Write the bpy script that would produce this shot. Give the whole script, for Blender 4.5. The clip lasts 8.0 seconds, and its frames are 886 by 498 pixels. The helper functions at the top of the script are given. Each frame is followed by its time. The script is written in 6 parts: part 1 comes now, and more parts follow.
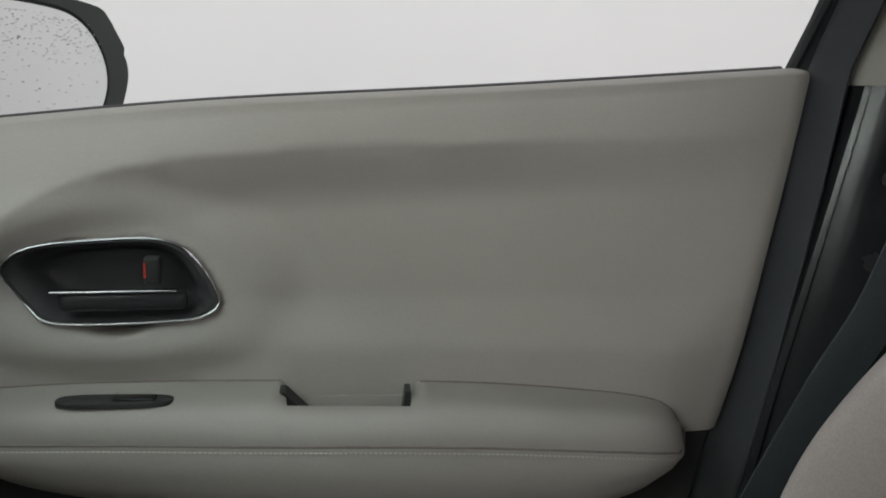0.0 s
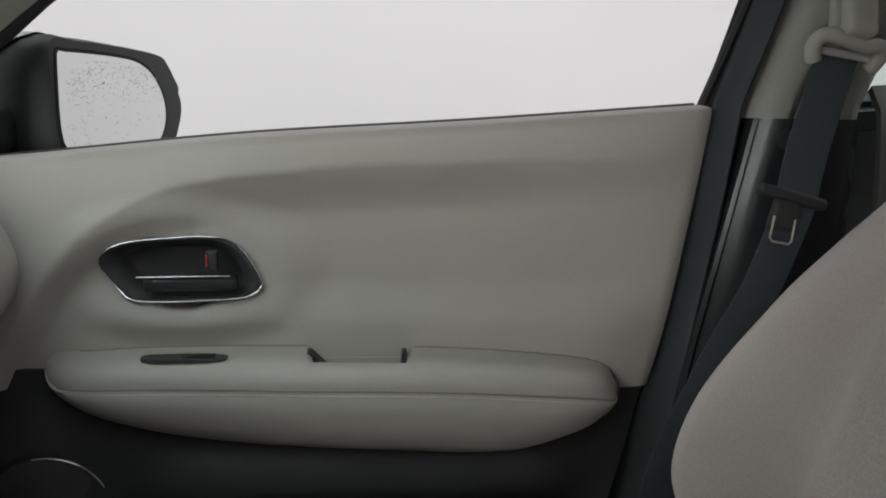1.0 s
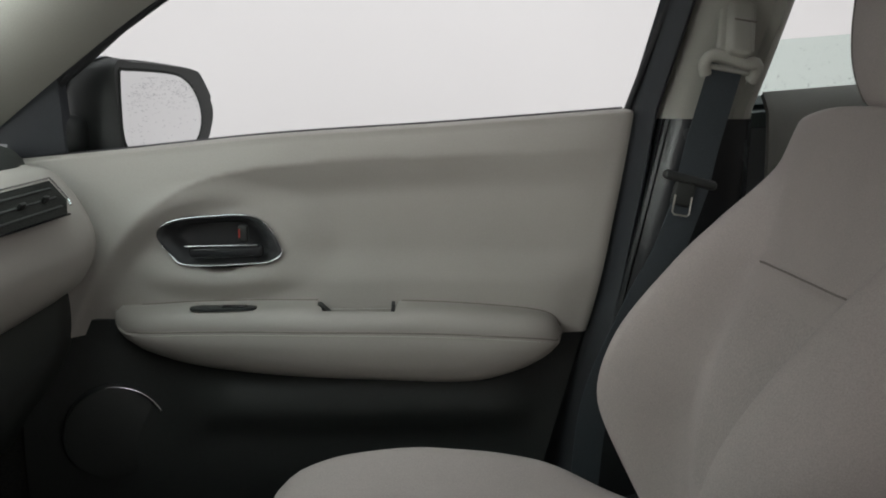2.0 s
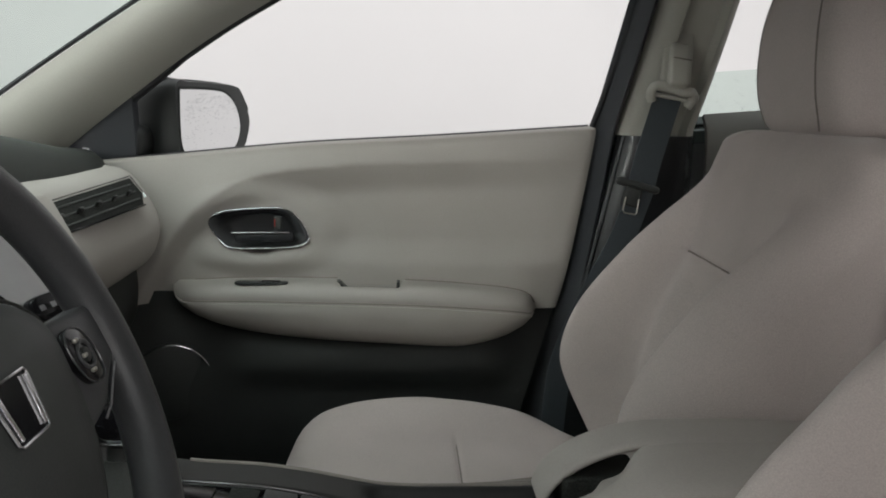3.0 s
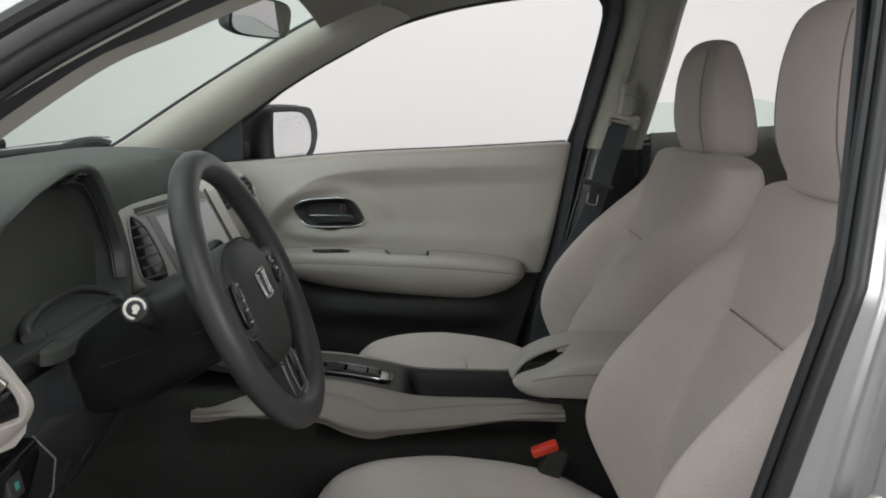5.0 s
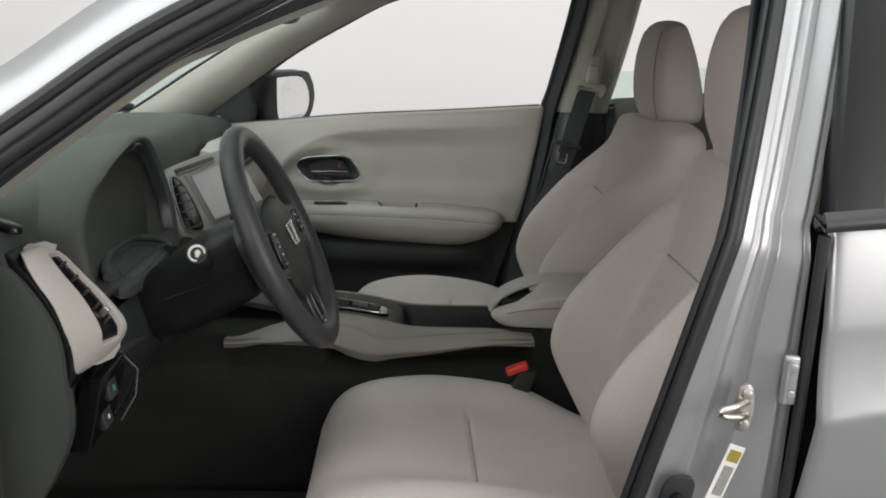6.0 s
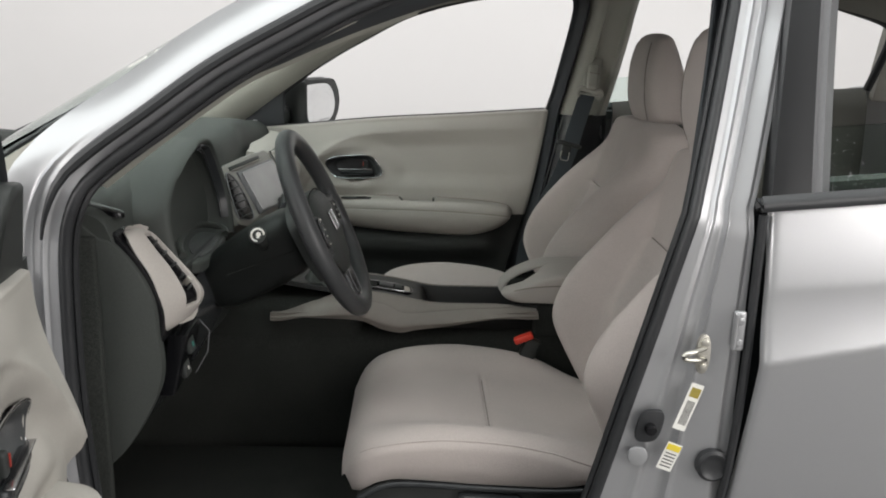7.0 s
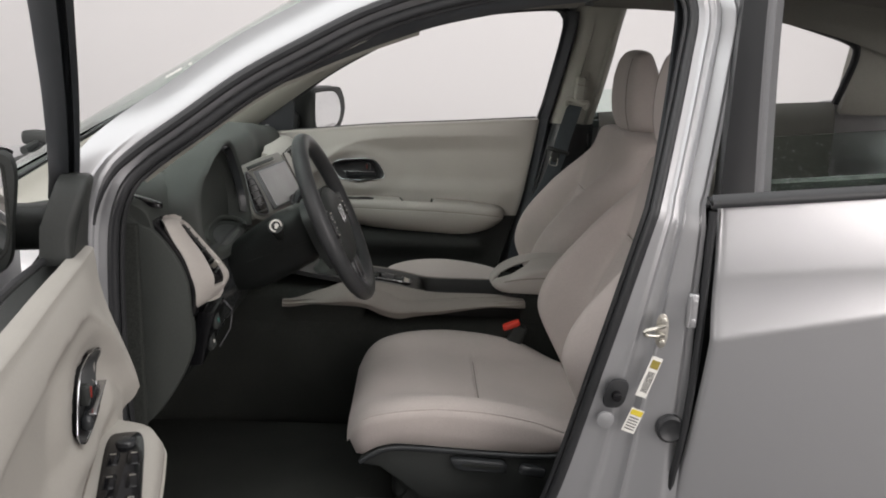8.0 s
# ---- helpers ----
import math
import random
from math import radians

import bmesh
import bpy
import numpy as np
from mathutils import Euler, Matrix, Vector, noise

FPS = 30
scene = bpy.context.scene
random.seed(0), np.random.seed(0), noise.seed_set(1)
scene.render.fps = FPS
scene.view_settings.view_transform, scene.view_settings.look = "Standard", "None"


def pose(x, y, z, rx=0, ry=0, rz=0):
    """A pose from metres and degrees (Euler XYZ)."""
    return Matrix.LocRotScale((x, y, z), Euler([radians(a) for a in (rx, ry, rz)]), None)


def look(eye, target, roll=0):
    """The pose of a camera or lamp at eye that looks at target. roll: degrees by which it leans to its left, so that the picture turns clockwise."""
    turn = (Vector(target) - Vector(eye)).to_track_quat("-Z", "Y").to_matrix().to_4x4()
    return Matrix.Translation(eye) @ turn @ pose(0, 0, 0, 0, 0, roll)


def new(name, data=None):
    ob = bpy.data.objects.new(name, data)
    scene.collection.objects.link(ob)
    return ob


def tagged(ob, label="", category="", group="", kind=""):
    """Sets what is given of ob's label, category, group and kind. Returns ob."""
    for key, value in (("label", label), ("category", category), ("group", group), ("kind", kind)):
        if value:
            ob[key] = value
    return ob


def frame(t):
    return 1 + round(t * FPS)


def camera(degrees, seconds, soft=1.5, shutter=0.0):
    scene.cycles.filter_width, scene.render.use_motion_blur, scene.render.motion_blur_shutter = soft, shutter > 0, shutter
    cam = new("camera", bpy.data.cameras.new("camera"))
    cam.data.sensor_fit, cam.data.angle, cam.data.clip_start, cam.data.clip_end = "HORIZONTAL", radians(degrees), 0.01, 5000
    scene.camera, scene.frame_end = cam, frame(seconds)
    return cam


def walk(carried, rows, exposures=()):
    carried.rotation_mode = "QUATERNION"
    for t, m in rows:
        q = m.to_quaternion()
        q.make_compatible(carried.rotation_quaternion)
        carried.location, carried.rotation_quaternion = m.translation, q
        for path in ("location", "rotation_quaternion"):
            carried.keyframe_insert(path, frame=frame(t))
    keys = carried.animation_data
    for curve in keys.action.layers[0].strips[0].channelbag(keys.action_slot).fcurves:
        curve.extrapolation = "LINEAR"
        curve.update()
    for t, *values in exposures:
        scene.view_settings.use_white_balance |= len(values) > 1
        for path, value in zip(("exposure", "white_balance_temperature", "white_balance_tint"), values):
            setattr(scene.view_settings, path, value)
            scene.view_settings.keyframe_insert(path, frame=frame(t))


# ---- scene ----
cam = camera(55.0, 8.0, soft=1.9)
PATH = [
    (0, (-0.387, -0.034, 1.057), (-0.197, 1.921, 0.682), 1.3),
    (0.5, (-0.379, -0.161, 1.062), (-0.214, 1.8, 0.702), 1.1),
    (1, (-0.378, -0.268, 1.075), (-0.224, 1.698, 0.742), 0.9),
    (1.5, (-0.359, -0.4, 1.081), (-0.228, 1.567, 0.739), 0.1),
    (3, (-0.346, -0.834, 1.125), (-0.243, 1.133, 0.776), 1.2),
    (3.5, (-0.337, -0.982, 1.139), (-0.239, 0.987, 0.803), 1.2),
    (4, (-0.331, -1.154, 1.159), (-0.264, 0.819, 0.837), 1.2),
    (4.5, (-0.325, -1.291, 1.174), (-0.282, 0.684, 0.864), 1.2),
    (5, (-0.345, -1.446, 1.201), (-0.311, 0.519, 0.833), 1.5),
    (5.2, (-0.351, -1.508, 1.215), (-0.303, 0.447, 0.799), 1.6),
    (6.3, (-0.381, -1.792, 1.283), (-0.294, 0.143, 0.787), 1.9),
    (6.5, (-0.387, -1.848, 1.291), (-0.305, 0.087, 0.789), 1.9),
    (7, (-0.394, -1.974, 1.299), (-0.334, -0.036, 0.81), 1.5),
    (7.5, (-0.396, -2.064, 1.313), (-0.343, -0.124, 0.83), 1.8),
    (8, (-0.394, -2.178, 1.318), (-0.331, -0.236, 0.845), 2.2),
]
walk(cam, [(t, look(eye, target, roll)) for t, eye, target, roll in PATH],
     exposures=[(0.0, -0.90, 6250, 8), (1.5, -0.85, 6270, 9), (3.5, -0.70, 6350, 9), (5.0, -0.68, 6350, 8), (6.5, -0.65, 6380, 8), (7.5, -0.67, 6430, 9), (8.0, -0.78, 6500, 12)])

# ---- light: a white photo booth with a ceiling softbox and unseen added fills ----
world = bpy.data.worlds.new("booth_air")
world.use_nodes = True
world.node_tree.nodes["Background"].inputs[0].default_value = (0.9, 0.95, 1.0, 1)
world.node_tree.nodes["Background"].inputs[1].default_value = 0.05
scene.world = world


def softbox(name, place, target, sx, sy, power, colour=(1, 0.98, 0.96)):
    lamp = bpy.data.lights.new(name, "AREA")
    lamp.shape, lamp.size, lamp.size_y, lamp.energy, lamp.color = "RECTANGLE", sx, sy, power, colour
    ob = new(name, lamp)
    ob.matrix_world = look(place, target)
    return tagged(ob, kind="structure")


softbox("softbox_ceiling", (-1.2, -1.2, 3.6), (-1.2, -1.199, 0), 8.0, 3.4, 330, (0.985, 1.0, 0.98))
# unseen lamp added to brighten the wall beyond the passenger window
softbox("north_wall_fill", (-0.2, 1.4, 3.55), (-0.2, 5.2, 0.9), 9.0, 1.2, 270, (1.0, 0.985, 0.985))
# unseen side lamps; the gap between them stands in for shade in the doorway
softbox("side_fill", (-3.6, -4.7, 2.3), (-0.6, 0, 1.4), 3.6, 2.4, 330, (1.0, 0.945, 0.91))
softbox("side_fill", (2.8, -4.7, 2.2), (1.0, 0, 1.2), 5.4, 2.6, 450, (1.0, 0.945, 0.91))


# ---- materials ----
def material(name, colour, rough=0.5, metal=0.0, grain=0.0, grain_scale=300.0, stain=0.0, stain_scale=4.0, bump=0.0,
             coat=0.0, spec=0.5, transmission=0.0, ior=1.45, sheen=0.0):
    """A principled material: fine grain and broad stains in colour, grain as relief, wear in roughness."""
    m = bpy.data.materials.new(name)
    m.use_nodes = True
    nt = m.node_tree
    b = nt.nodes["Principled BSDF"]
    b.inputs["Base Color"].default_value = (*colour, 1)
    b.inputs["Roughness"].default_value = rough
    b.inputs["Metallic"].default_value = metal
    b.inputs["IOR"].default_value = ior
    b.inputs["Specular IOR Level"].default_value = spec
    b.inputs["Transmission Weight"].default_value = transmission
    b.inputs["Coat Weight"].default_value = coat
    b.inputs["Coat Roughness"].default_value = 0.05
    b.inputs["Sheen Weight"].default_value = sheen
    if grain or stain or bump:
        tc = nt.nodes.new("ShaderNodeTexCoord")
        fine = nt.nodes.new("ShaderNodeTexNoise")
        fine.inputs["Scale"].default_value = grain_scale
        fine.inputs["Detail"].default_value = 4
        broad = nt.nodes.new("ShaderNodeTexNoise")
        broad.inputs["Scale"].default_value = stain_scale
        broad.inputs["Detail"].default_value = 5
        nt.links.new(tc.outputs["Object"], fine.inputs["Vector"])
        nt.links.new(tc.outputs["Object"], broad.inputs["Vector"])
        last = None
        for node, amount in ((fine, grain), (broad, stain)):
            if not amount:
                continue
            ramp = nt.nodes.new("ShaderNodeMapRange")
            ramp.inputs["From Min"].default_value, ramp.inputs["From Max"].default_value = 0.3, 0.7
            ramp.inputs["To Min"].default_value, ramp.inputs["To Max"].default_value = 1 - amount, 1 + amount
            nt.links.new(node.outputs["Fac"], ramp.inputs["Value"])
            mul = nt.nodes.new("ShaderNodeVectorMath")
            mul.operation = "MULTIPLY"
            if last is None:
                mul.inputs[0].default_value = colour
            else:
                nt.links.new(last, mul.inputs[0])
            nt.links.new(ramp.outputs["Result"], mul.inputs[1])
            last = mul.outputs["Vector"]
        if last is not None:
            nt.links.new(last, b.inputs["Base Color"])
        if stain:
            wear = nt.nodes.new("ShaderNodeMapRange")
            wear.inputs["From Min"].default_value, wear.inputs["From Max"].default_value = 0.3, 0.7
            wear.inputs["To Min"].default_value = max(0.02, rough - 0.3 * stain)
            wear.inputs["To Max"].default_value = min(1.0, rough + 0.3 * stain)
            nt.links.new(broad.outputs["Fac"], wear.inputs["Value"])
            nt.links.new(wear.outputs["Result"], b.inputs["Roughness"])
        if bump:
            bp = nt.nodes.new("ShaderNodeBump")
            bp.inputs["Strength"].default_value = bump
            bp.inputs["Distance"].default_value = 0.001
            nt.links.new(fine.outputs["Fac"], bp.inputs["Height"])
            nt.links.new(bp.outputs["Normal"], b.inputs["Normal"])
    return m


M_BOOTH = material("booth_paint", (0.74, 0.725, 0.72), 0.8, stain=0.015, stain_scale=0.6)
M_CEIL = material("booth_ceiling_paint", (0.55, 0.55, 0.55), 0.85, stain=0.03, stain_scale=0.7)
M_FLOOR = material("booth_floor_epoxy", (0.15, 0.149, 0.147), 0.45, grain=0.06, grain_scale=60, stain=0.12, stain_scale=1.2)
M_PAINT = material("silver_paint", (0.39, 0.393, 0.404), 0.35, metal=0.62, grain=0.03, grain_scale=1500, coat=0.35)
M_TRIM = material("beige_vinyl", (0.342, 0.325, 0.297), 0.55, grain=0.025, grain_scale=420, stain=0.035, stain_scale=6, bump=0.15)
M_SEAT = material("beige_cloth", (0.43, 0.384, 0.362), 0.85, grain=0.10, grain_scale=650, stain=0.05, stain_scale=7, bump=0.35, sheen=0.15)
M_WEAVE = material("beige_woven_cloth", (0.423, 0.378, 0.356), 0.9, grain=0.12, grain_scale=330, stain=0.05, stain_scale=7, bump=0.6, sheen=0.15)
M_LID = material("beige_soft_vinyl", (0.37, 0.343, 0.318), 0.6, grain=0.05, grain_scale=420, stain=0.035, stain_scale=6, bump=0.25)
# the lid's beige, darkened to carry the shade low in the cabin
M_CONSOLE = material("shaded_beige_vinyl", (0.225, 0.202, 0.184), 0.6, grain=0.05, grain_scale=420, stain=0.05, stain_scale=6, bump=0.25)
M_PILLAR = material("beige_hard_plastic", (0.40, 0.395, 0.35), 0.5, grain=0.04, grain_scale=600, stain=0.03, bump=0.15)
M_LINER = material("grey_headliner_felt", (0.30, 0.29, 0.265), 0.95, grain=0.12, grain_scale=500, stain=0.04, bump=0.4)
M_DARK = material("black_hard_plastic", (0.031, 0.0338, 0.0325), 0.5, spec=0.35, grain=0.12, grain_scale=700, stain=0.12, stain_scale=8, bump=0.25)
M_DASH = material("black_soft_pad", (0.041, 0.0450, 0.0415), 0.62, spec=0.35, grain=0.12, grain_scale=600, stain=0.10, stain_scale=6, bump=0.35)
M_WHEEL = material("grey_black_urethane", (0.040, 0.0415, 0.043), 0.38, spec=0.4, grain=0.12, grain_scale=800, stain=0.12, stain_scale=9, bump=0.3)
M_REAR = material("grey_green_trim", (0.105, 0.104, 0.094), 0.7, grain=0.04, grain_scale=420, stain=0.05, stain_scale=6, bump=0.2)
M_TRAY = material("black_padded_vinyl", (0.020, 0.0205, 0.0205), 0.40, spec=0.45, grain=0.1, grain_scale=700, stain=0.12, stain_scale=8, bump=0.2)
M_GLOSSY = material("satin_black_shroud", (0.012, 0.0135, 0.013), 0.40, spec=0.28, grain=0.08, grain_scale=900, stain=0.15, stain_scale=10, bump=0.1)
M_TEAL = material("teal_print", (0.05, 0.22, 0.19), 0.5, grain=0.05)
M_GLOSS = material("piano_black", (0.006, 0.006, 0.007), 0.14, stain=0.1, spec=0.4)
M_CHROME = material("chrome", (0.62, 0.62, 0.64), 0.2, metal=1.0, stain=0.06, stain_scale=20)
M_SASH = material("grey_satin_sash", (0.13, 0.13, 0.135), 0.4, grain=0.05, stain=0.06)
M_POST = material("black_satin_film", (0.012, 0.0125, 0.0135), 0.32, spec=0.25, stain=0.1)
M_SATIN = material("black_satin_plastic", (0.026, 0.028, 0.030), 0.24, spec=0.5, stain=0.15, stain_scale=9)
M_FRAME = material("slate_black_plastic", (0.039, 0.0430, 0.0475), 0.42, spec=0.45, grain=0.08, grain_scale=600, stain=0.10, stain_scale=9, bump=0.15)
M_STEEL = material("zinc_steel", (0.55, 0.53, 0.48), 0.35, metal=1.0, grain=0.1, grain_scale=200, stain=0.12, stain_scale=15)
M_RUBBER = material("black_rubber", (0.022, 0.0230, 0.0250), 0.40, spec=0.5, grain=0.1, grain_scale=500, stain=0.12, stain_scale=10, bump=0.2)
M_CARPET = material("black_carpet", (0.030, 0.032, 0.0295), 0.98, spec=0.15, grain=0.4, grain_scale=500, stain=0.2, stain_scale=5, bump=0.8)
M_BELT = material("slate_webbing", (0.052, 0.064, 0.073), 0.6, grain=0.2, grain_scale=900, stain=0.06, bump=0.5)
M_LOCK = material("dull_red_paint", (0.30, 0.03, 0.02), 0.5, grain=0.05, stain=0.05)
M_RED = material("red_plastic", (0.62, 0.045, 0.025), 0.4, grain=0.05, stain=0.05)
M_WHITE = material("white_print", (0.75, 0.74, 0.70), 0.5, grain=0.04, stain=0.04)
M_YELLOW = material("yellow_print", (0.70, 0.55, 0.05), 0.5, grain=0.04, stain=0.04)
M_INK = material("grey_ink", (0.06, 0.06, 0.06), 0.6, grain=0.1)
M_GOLD = material("olive_print", (0.30, 0.24, 0.05), 0.5, grain=0.1)
M_STACK = material("satin_silver_plastic", (0.21, 0.205, 0.19), 0.45, metal=0.2, grain=0.04, grain_scale=800, stain=0.05, stain_scale=10, bump=0.08)
M_SCREEN = material("display_glass", (0.27, 0.27, 0.27), 0.22, metal=0.4, stain=0.15, stain_scale=12, spec=1.0)
M_MIRROR = material("mirror_silver", (0.86, 0.87, 0.88), 0.02, metal=1.0)
M_STITCH = material("beige_thread", (0.46, 0.44, 0.39), 0.8, grain=0.1)
M_SEAM = material("seam_shadow_thread", (0.20, 0.178, 0.163), 0.9, grain=0.1)
M_GLASS = material("green_tinted_glass", (0.78, 0.87, 0.83), 0.0, transmission=1.0, ior=1.05, spec=0.6)
M_DROPLET = material("grey_rain_spots", (0.44, 0.44, 0.45), 0.3, grain=0.1)
M_BEAD = material("pale_rain_beads", (0.30, 0.31, 0.32), 0.2, grain=0.1)
M_FACE = material("smoked_instrument_cover", (0.007, 0.008, 0.008), 0.30, spec=0.12, stain=0.1)


# ---- mesh helpers ----
def link_mesh(name, bm, mat, sharp=38, smooth=True):
    bmesh.ops.recalc_face_normals(bm, faces=bm.faces)
    me = bpy.data.meshes.new(name)
    bm.to_mesh(me)
    bm.free()
    if smooth:
        me.polygons.foreach_set("use_smooth", [True] * len(me.polygons))
        me.set_sharp_from_angle(angle=radians(sharp))
    me.materials.append(mat)
    return new(name, me)


def thing(name, label, category, group="", kind="", at=(0, 0, 0)):
    ob = new(name)
    ob.empty_display_size = 0.05
    ob.location = at
    return tagged(ob, label, category, group, kind)


def part(name, bm, mat, parent, label="", sharp=38, smooth=True):
    ob = link_mesh(name, bm, mat, sharp, smooth)
    ob.parent = parent
    root = parent
    off = Vector((0, 0, 0))
    while root is not None:
        off += root.location
        root = root.parent
    ob.location = -off
    return tagged(ob, label)


def merged(*many):
    """Several bmeshes as one."""
    out = bmesh.new()
    for b in many:
        me = bpy.data.meshes.new("tmp")
        b.to_mesh(me)
        b.free()
        out.from_mesh(me)
        bpy.data.meshes.remove(me)
    return out


def smoothstep(a, b, x):
    t = min(1.0, max(0.0, (x - a) / (b - a)))
    return t * t * (3 - 2 * t)


def lerp_table(table, x):
    """Smooth (Catmull-Rom) lookup in a table of (x, value), clamped at its ends."""
    xs = [p[0] for p in table]
    if x <= xs[0]:
        return table[0][1]
    if x >= xs[-1]:
        return table[-1][1]
    i = max(k for k in range(len(xs) - 1) if xs[k] <= x)
    x0, x1 = xs[i], xs[i + 1]
    y0, y1 = table[i][1], table[i + 1][1]
    m0 = (y1 - table[i - 1][1]) / (x1 - xs[i - 1]) if i > 0 else (y1 - y0) / (x1 - x0)
    m1 = (table[i + 2][1] - y0) / (xs[i + 2] - x0) if i + 2 < len(xs) else (y1 - y0) / (x1 - x0)
    h, t = x1 - x0, (x - x0) / (x1 - x0)
    return ((2 * t**3 - 3 * t**2 + 1) * y0 + (t**3 - 2 * t**2 + t) * h * m0
            + (-2 * t**3 + 3 * t**2) * y1 + (t**3 - t**2) * h * m1)


def spline(points, n, closed=False):
    """n points evenly along a Catmull-Rom curve through the points."""
    p = [Vector(q) for q in points]
    k = len(p)
    dense = []
    for i in range(k if closed else k - 1):
        a = p[(i - 1) % k] if closed or i > 0 else p[0]
        b, c = p[i], p[(i + 1) % k]
        d = p[(i + 2) % k] if closed or i + 2 < k else p[-1]
        for j in range(16):
            t = j / 16
            dense.append(0.5 * ((2 * b) + (c - a) * t + (2 * a - 5 * b + 4 * c - d) * t * t + (3 * b - a - 3 * c + d) * t**3))
    dense.append(p[0].copy() if closed else p[-1].copy())
    dist = [0.0]
    for a, b in zip(dense, dense[1:]):
        dist.append(dist[-1] + (b - a).length)
    out, j = [], 0
    for i in range(n):
        s = dist[-1] * i / (n if closed else n - 1)
        while j < len(dist) - 2 and dist[j + 1] < s:
            j += 1
        f = (s - dist[j]) / max(1e-9, dist[j + 1] - dist[j])
        out.append(dense[j].lerp(dense[j + 1], min(1, f)))
    return out


def sheet(fn, nu, nv, thick=0.0, back=None, closed=False):
    """A surface fn(u, v), u and v from 0 to 1; thick: a solid sheet that thick on the side `back` points to."""
    bm = bmesh.new()
    cols = nu if closed else nu + 1
    g = [[Vector(fn(i / nu, j / nv)) for j in range(nv + 1)] for i in range(cols)]
    top = [[bm.verts.new(c) for c in col] for col in g]
    rng = range(nu)
    for i in rng:
        for j in range(nv):
            a, b = top[i], top[(i + 1) % cols]
            bm.faces.new((a[j], b[j], b[j + 1], a[j + 1]))
    if thick:
        bk = Vector(back) if back is not None else None
        low = []
        for i in range(cols):
            col = []
            for j in range(nv + 1):
                ia, ib = (i - 1) % cols if closed else max(0, i - 1), (i + 1) % cols if closed else min(cols - 1, i + 1)
                du = g[ib][j] - g[ia][j]
                dv = g[i][min(nv, j + 1)] - g[i][max(0, j - 1)]
                n = du.cross(dv)
                n = n.normalized() if n.length > 1e-12 else Vector((0, 0, 1))
                if bk is not None and n.dot(bk) < 0:
                    n = -n
                col.append(bm.verts.new(g[i][j] + n * thick))
            low.append(col)
        for i in rng:
            for j in range(nv):
                a, b = low[i], low[(i + 1) % cols]
                bm.faces.new((a[j], a[j + 1], b[j + 1], b[j]))
            for j in (0, nv):
                a, b, c, d = top[i][j], top[(i + 1) % cols][j], low[(i + 1) % cols][j], low[i][j]
                bm.faces.new((a, b, c, d))
        if not closed:
            for i in (0, nu):
                for j in range(nv):
                    bm.faces.new((top[i][j], top[i][j + 1], low[i][j + 1], low[i][j]))
    return bm


def loft(rings, caps=True, closed_ends=False):
    bm = bmesh.new()
    rows = [[bm.verts.new(p) for p in r] for r in rings]
    n = len(rows[0])
    pairs = list(zip(rows, rows[1:]))
    if closed_ends:
        pairs.append((rows[-1], rows[0]))
    for a, b in pairs:
        for i in range(n):
            bm.faces.new((a[i], a[(i + 1) % n], b[(i + 1) % n], b[i]))
    if caps and not closed_ends:
        bm.faces.new(rows[0])
        bm.faces.new(list(reversed(rows[-1])))
    return bm


def tube(points, r, n=10, closed=False, wide=1.0, up=(0, 0, 1), caps=True):
    """A tube of radius r (a number or one per point) along points; wide: stretch across `up`."""
    p = [Vector(q) for q in points]
    k = len(p)
    rings = []
    upv = Vector(up)
    for i in range(k):
        a = p[(i - 1) % k] if closed or i > 0 else p[0]
        b = p[(i + 1) % k] if closed or i < k - 1 else p[-1]
        t = (b - a).normalized()
        s = t.cross(upv)
        s = s.normalized() if s.length > 1e-6 else t.orthogonal().normalized()
        w = s.cross(t).normalized()
        rad = r[i] if isinstance(r, (list, tuple)) else r
        rings.append([p[i] + s * (wide * rad * math.cos(6.28318 * j / n)) + w * (rad * math.sin(6.28318 * j / n)) for j in range(n)])
    return loft(rings, caps, closed)


def slab(outline, place, depth, bevel=0.0, seg=2):
    """A plate: a 2D outline (a, b) at height 0 down to -depth, set by place(a, b, c)."""
    bm = bmesh.new()
    vs = [bm.verts.new((a, b, 0)) for a, b in outline]
    f = bm.faces.new(vs)
    ex = bmesh.ops.extrude_face_region(bm, geom=[f])
    bmesh.ops.translate(bm, verts=[v for v in ex["geom"] if isinstance(v, bmesh.types.BMVert)], vec=(0, 0, -depth))
    if bevel:
        rim = [e for e in bm.edges if abs(e.verts[0].co.z) < 1e-9 and abs(e.verts[1].co.z) < 1e-9]
        bmesh.ops.bevel(bm, geom=rim, offset=bevel, segments=seg, affect="EDGES", profile=0.5)
    for v in bm.verts:
        v.co = Vector(place(*v.co))
    return bm


def rbox(centre, size, r, seg=3, turn=None):
    """A box with rounded edges; turn: a Euler of degrees."""
    bm = bmesh.new()
    bmesh.ops.create_cube(bm, size=1)
    for v in bm.verts:
        v.co = Vector((v.co.x * size[0], v.co.y * size[1], v.co.z * size[2]))
    if r:
        bmesh.ops.bevel(bm, geom=list(bm.edges), offset=r, segments=seg, affect="EDGES", profile=0.5)
    m = Matrix.Translation(centre) @ (pose(0, 0, 0, *turn) if turn else Matrix())
    bmesh.ops.transform(bm, matrix=m, verts=bm.verts)
    return bm


def disc(centre, normal, r, depth, n=24, bevel=0.0):
    q = Vector(normal).to_track_quat("Z", "X").to_matrix()
    c = Vector(centre)
    return slab([(r * math.cos(6.28318 * i / n), r * math.sin(6.28318 * i / n)) for i in range(n)],
                lambda a, b, h: c + q @ Vector((a, b, h)), depth, bevel)


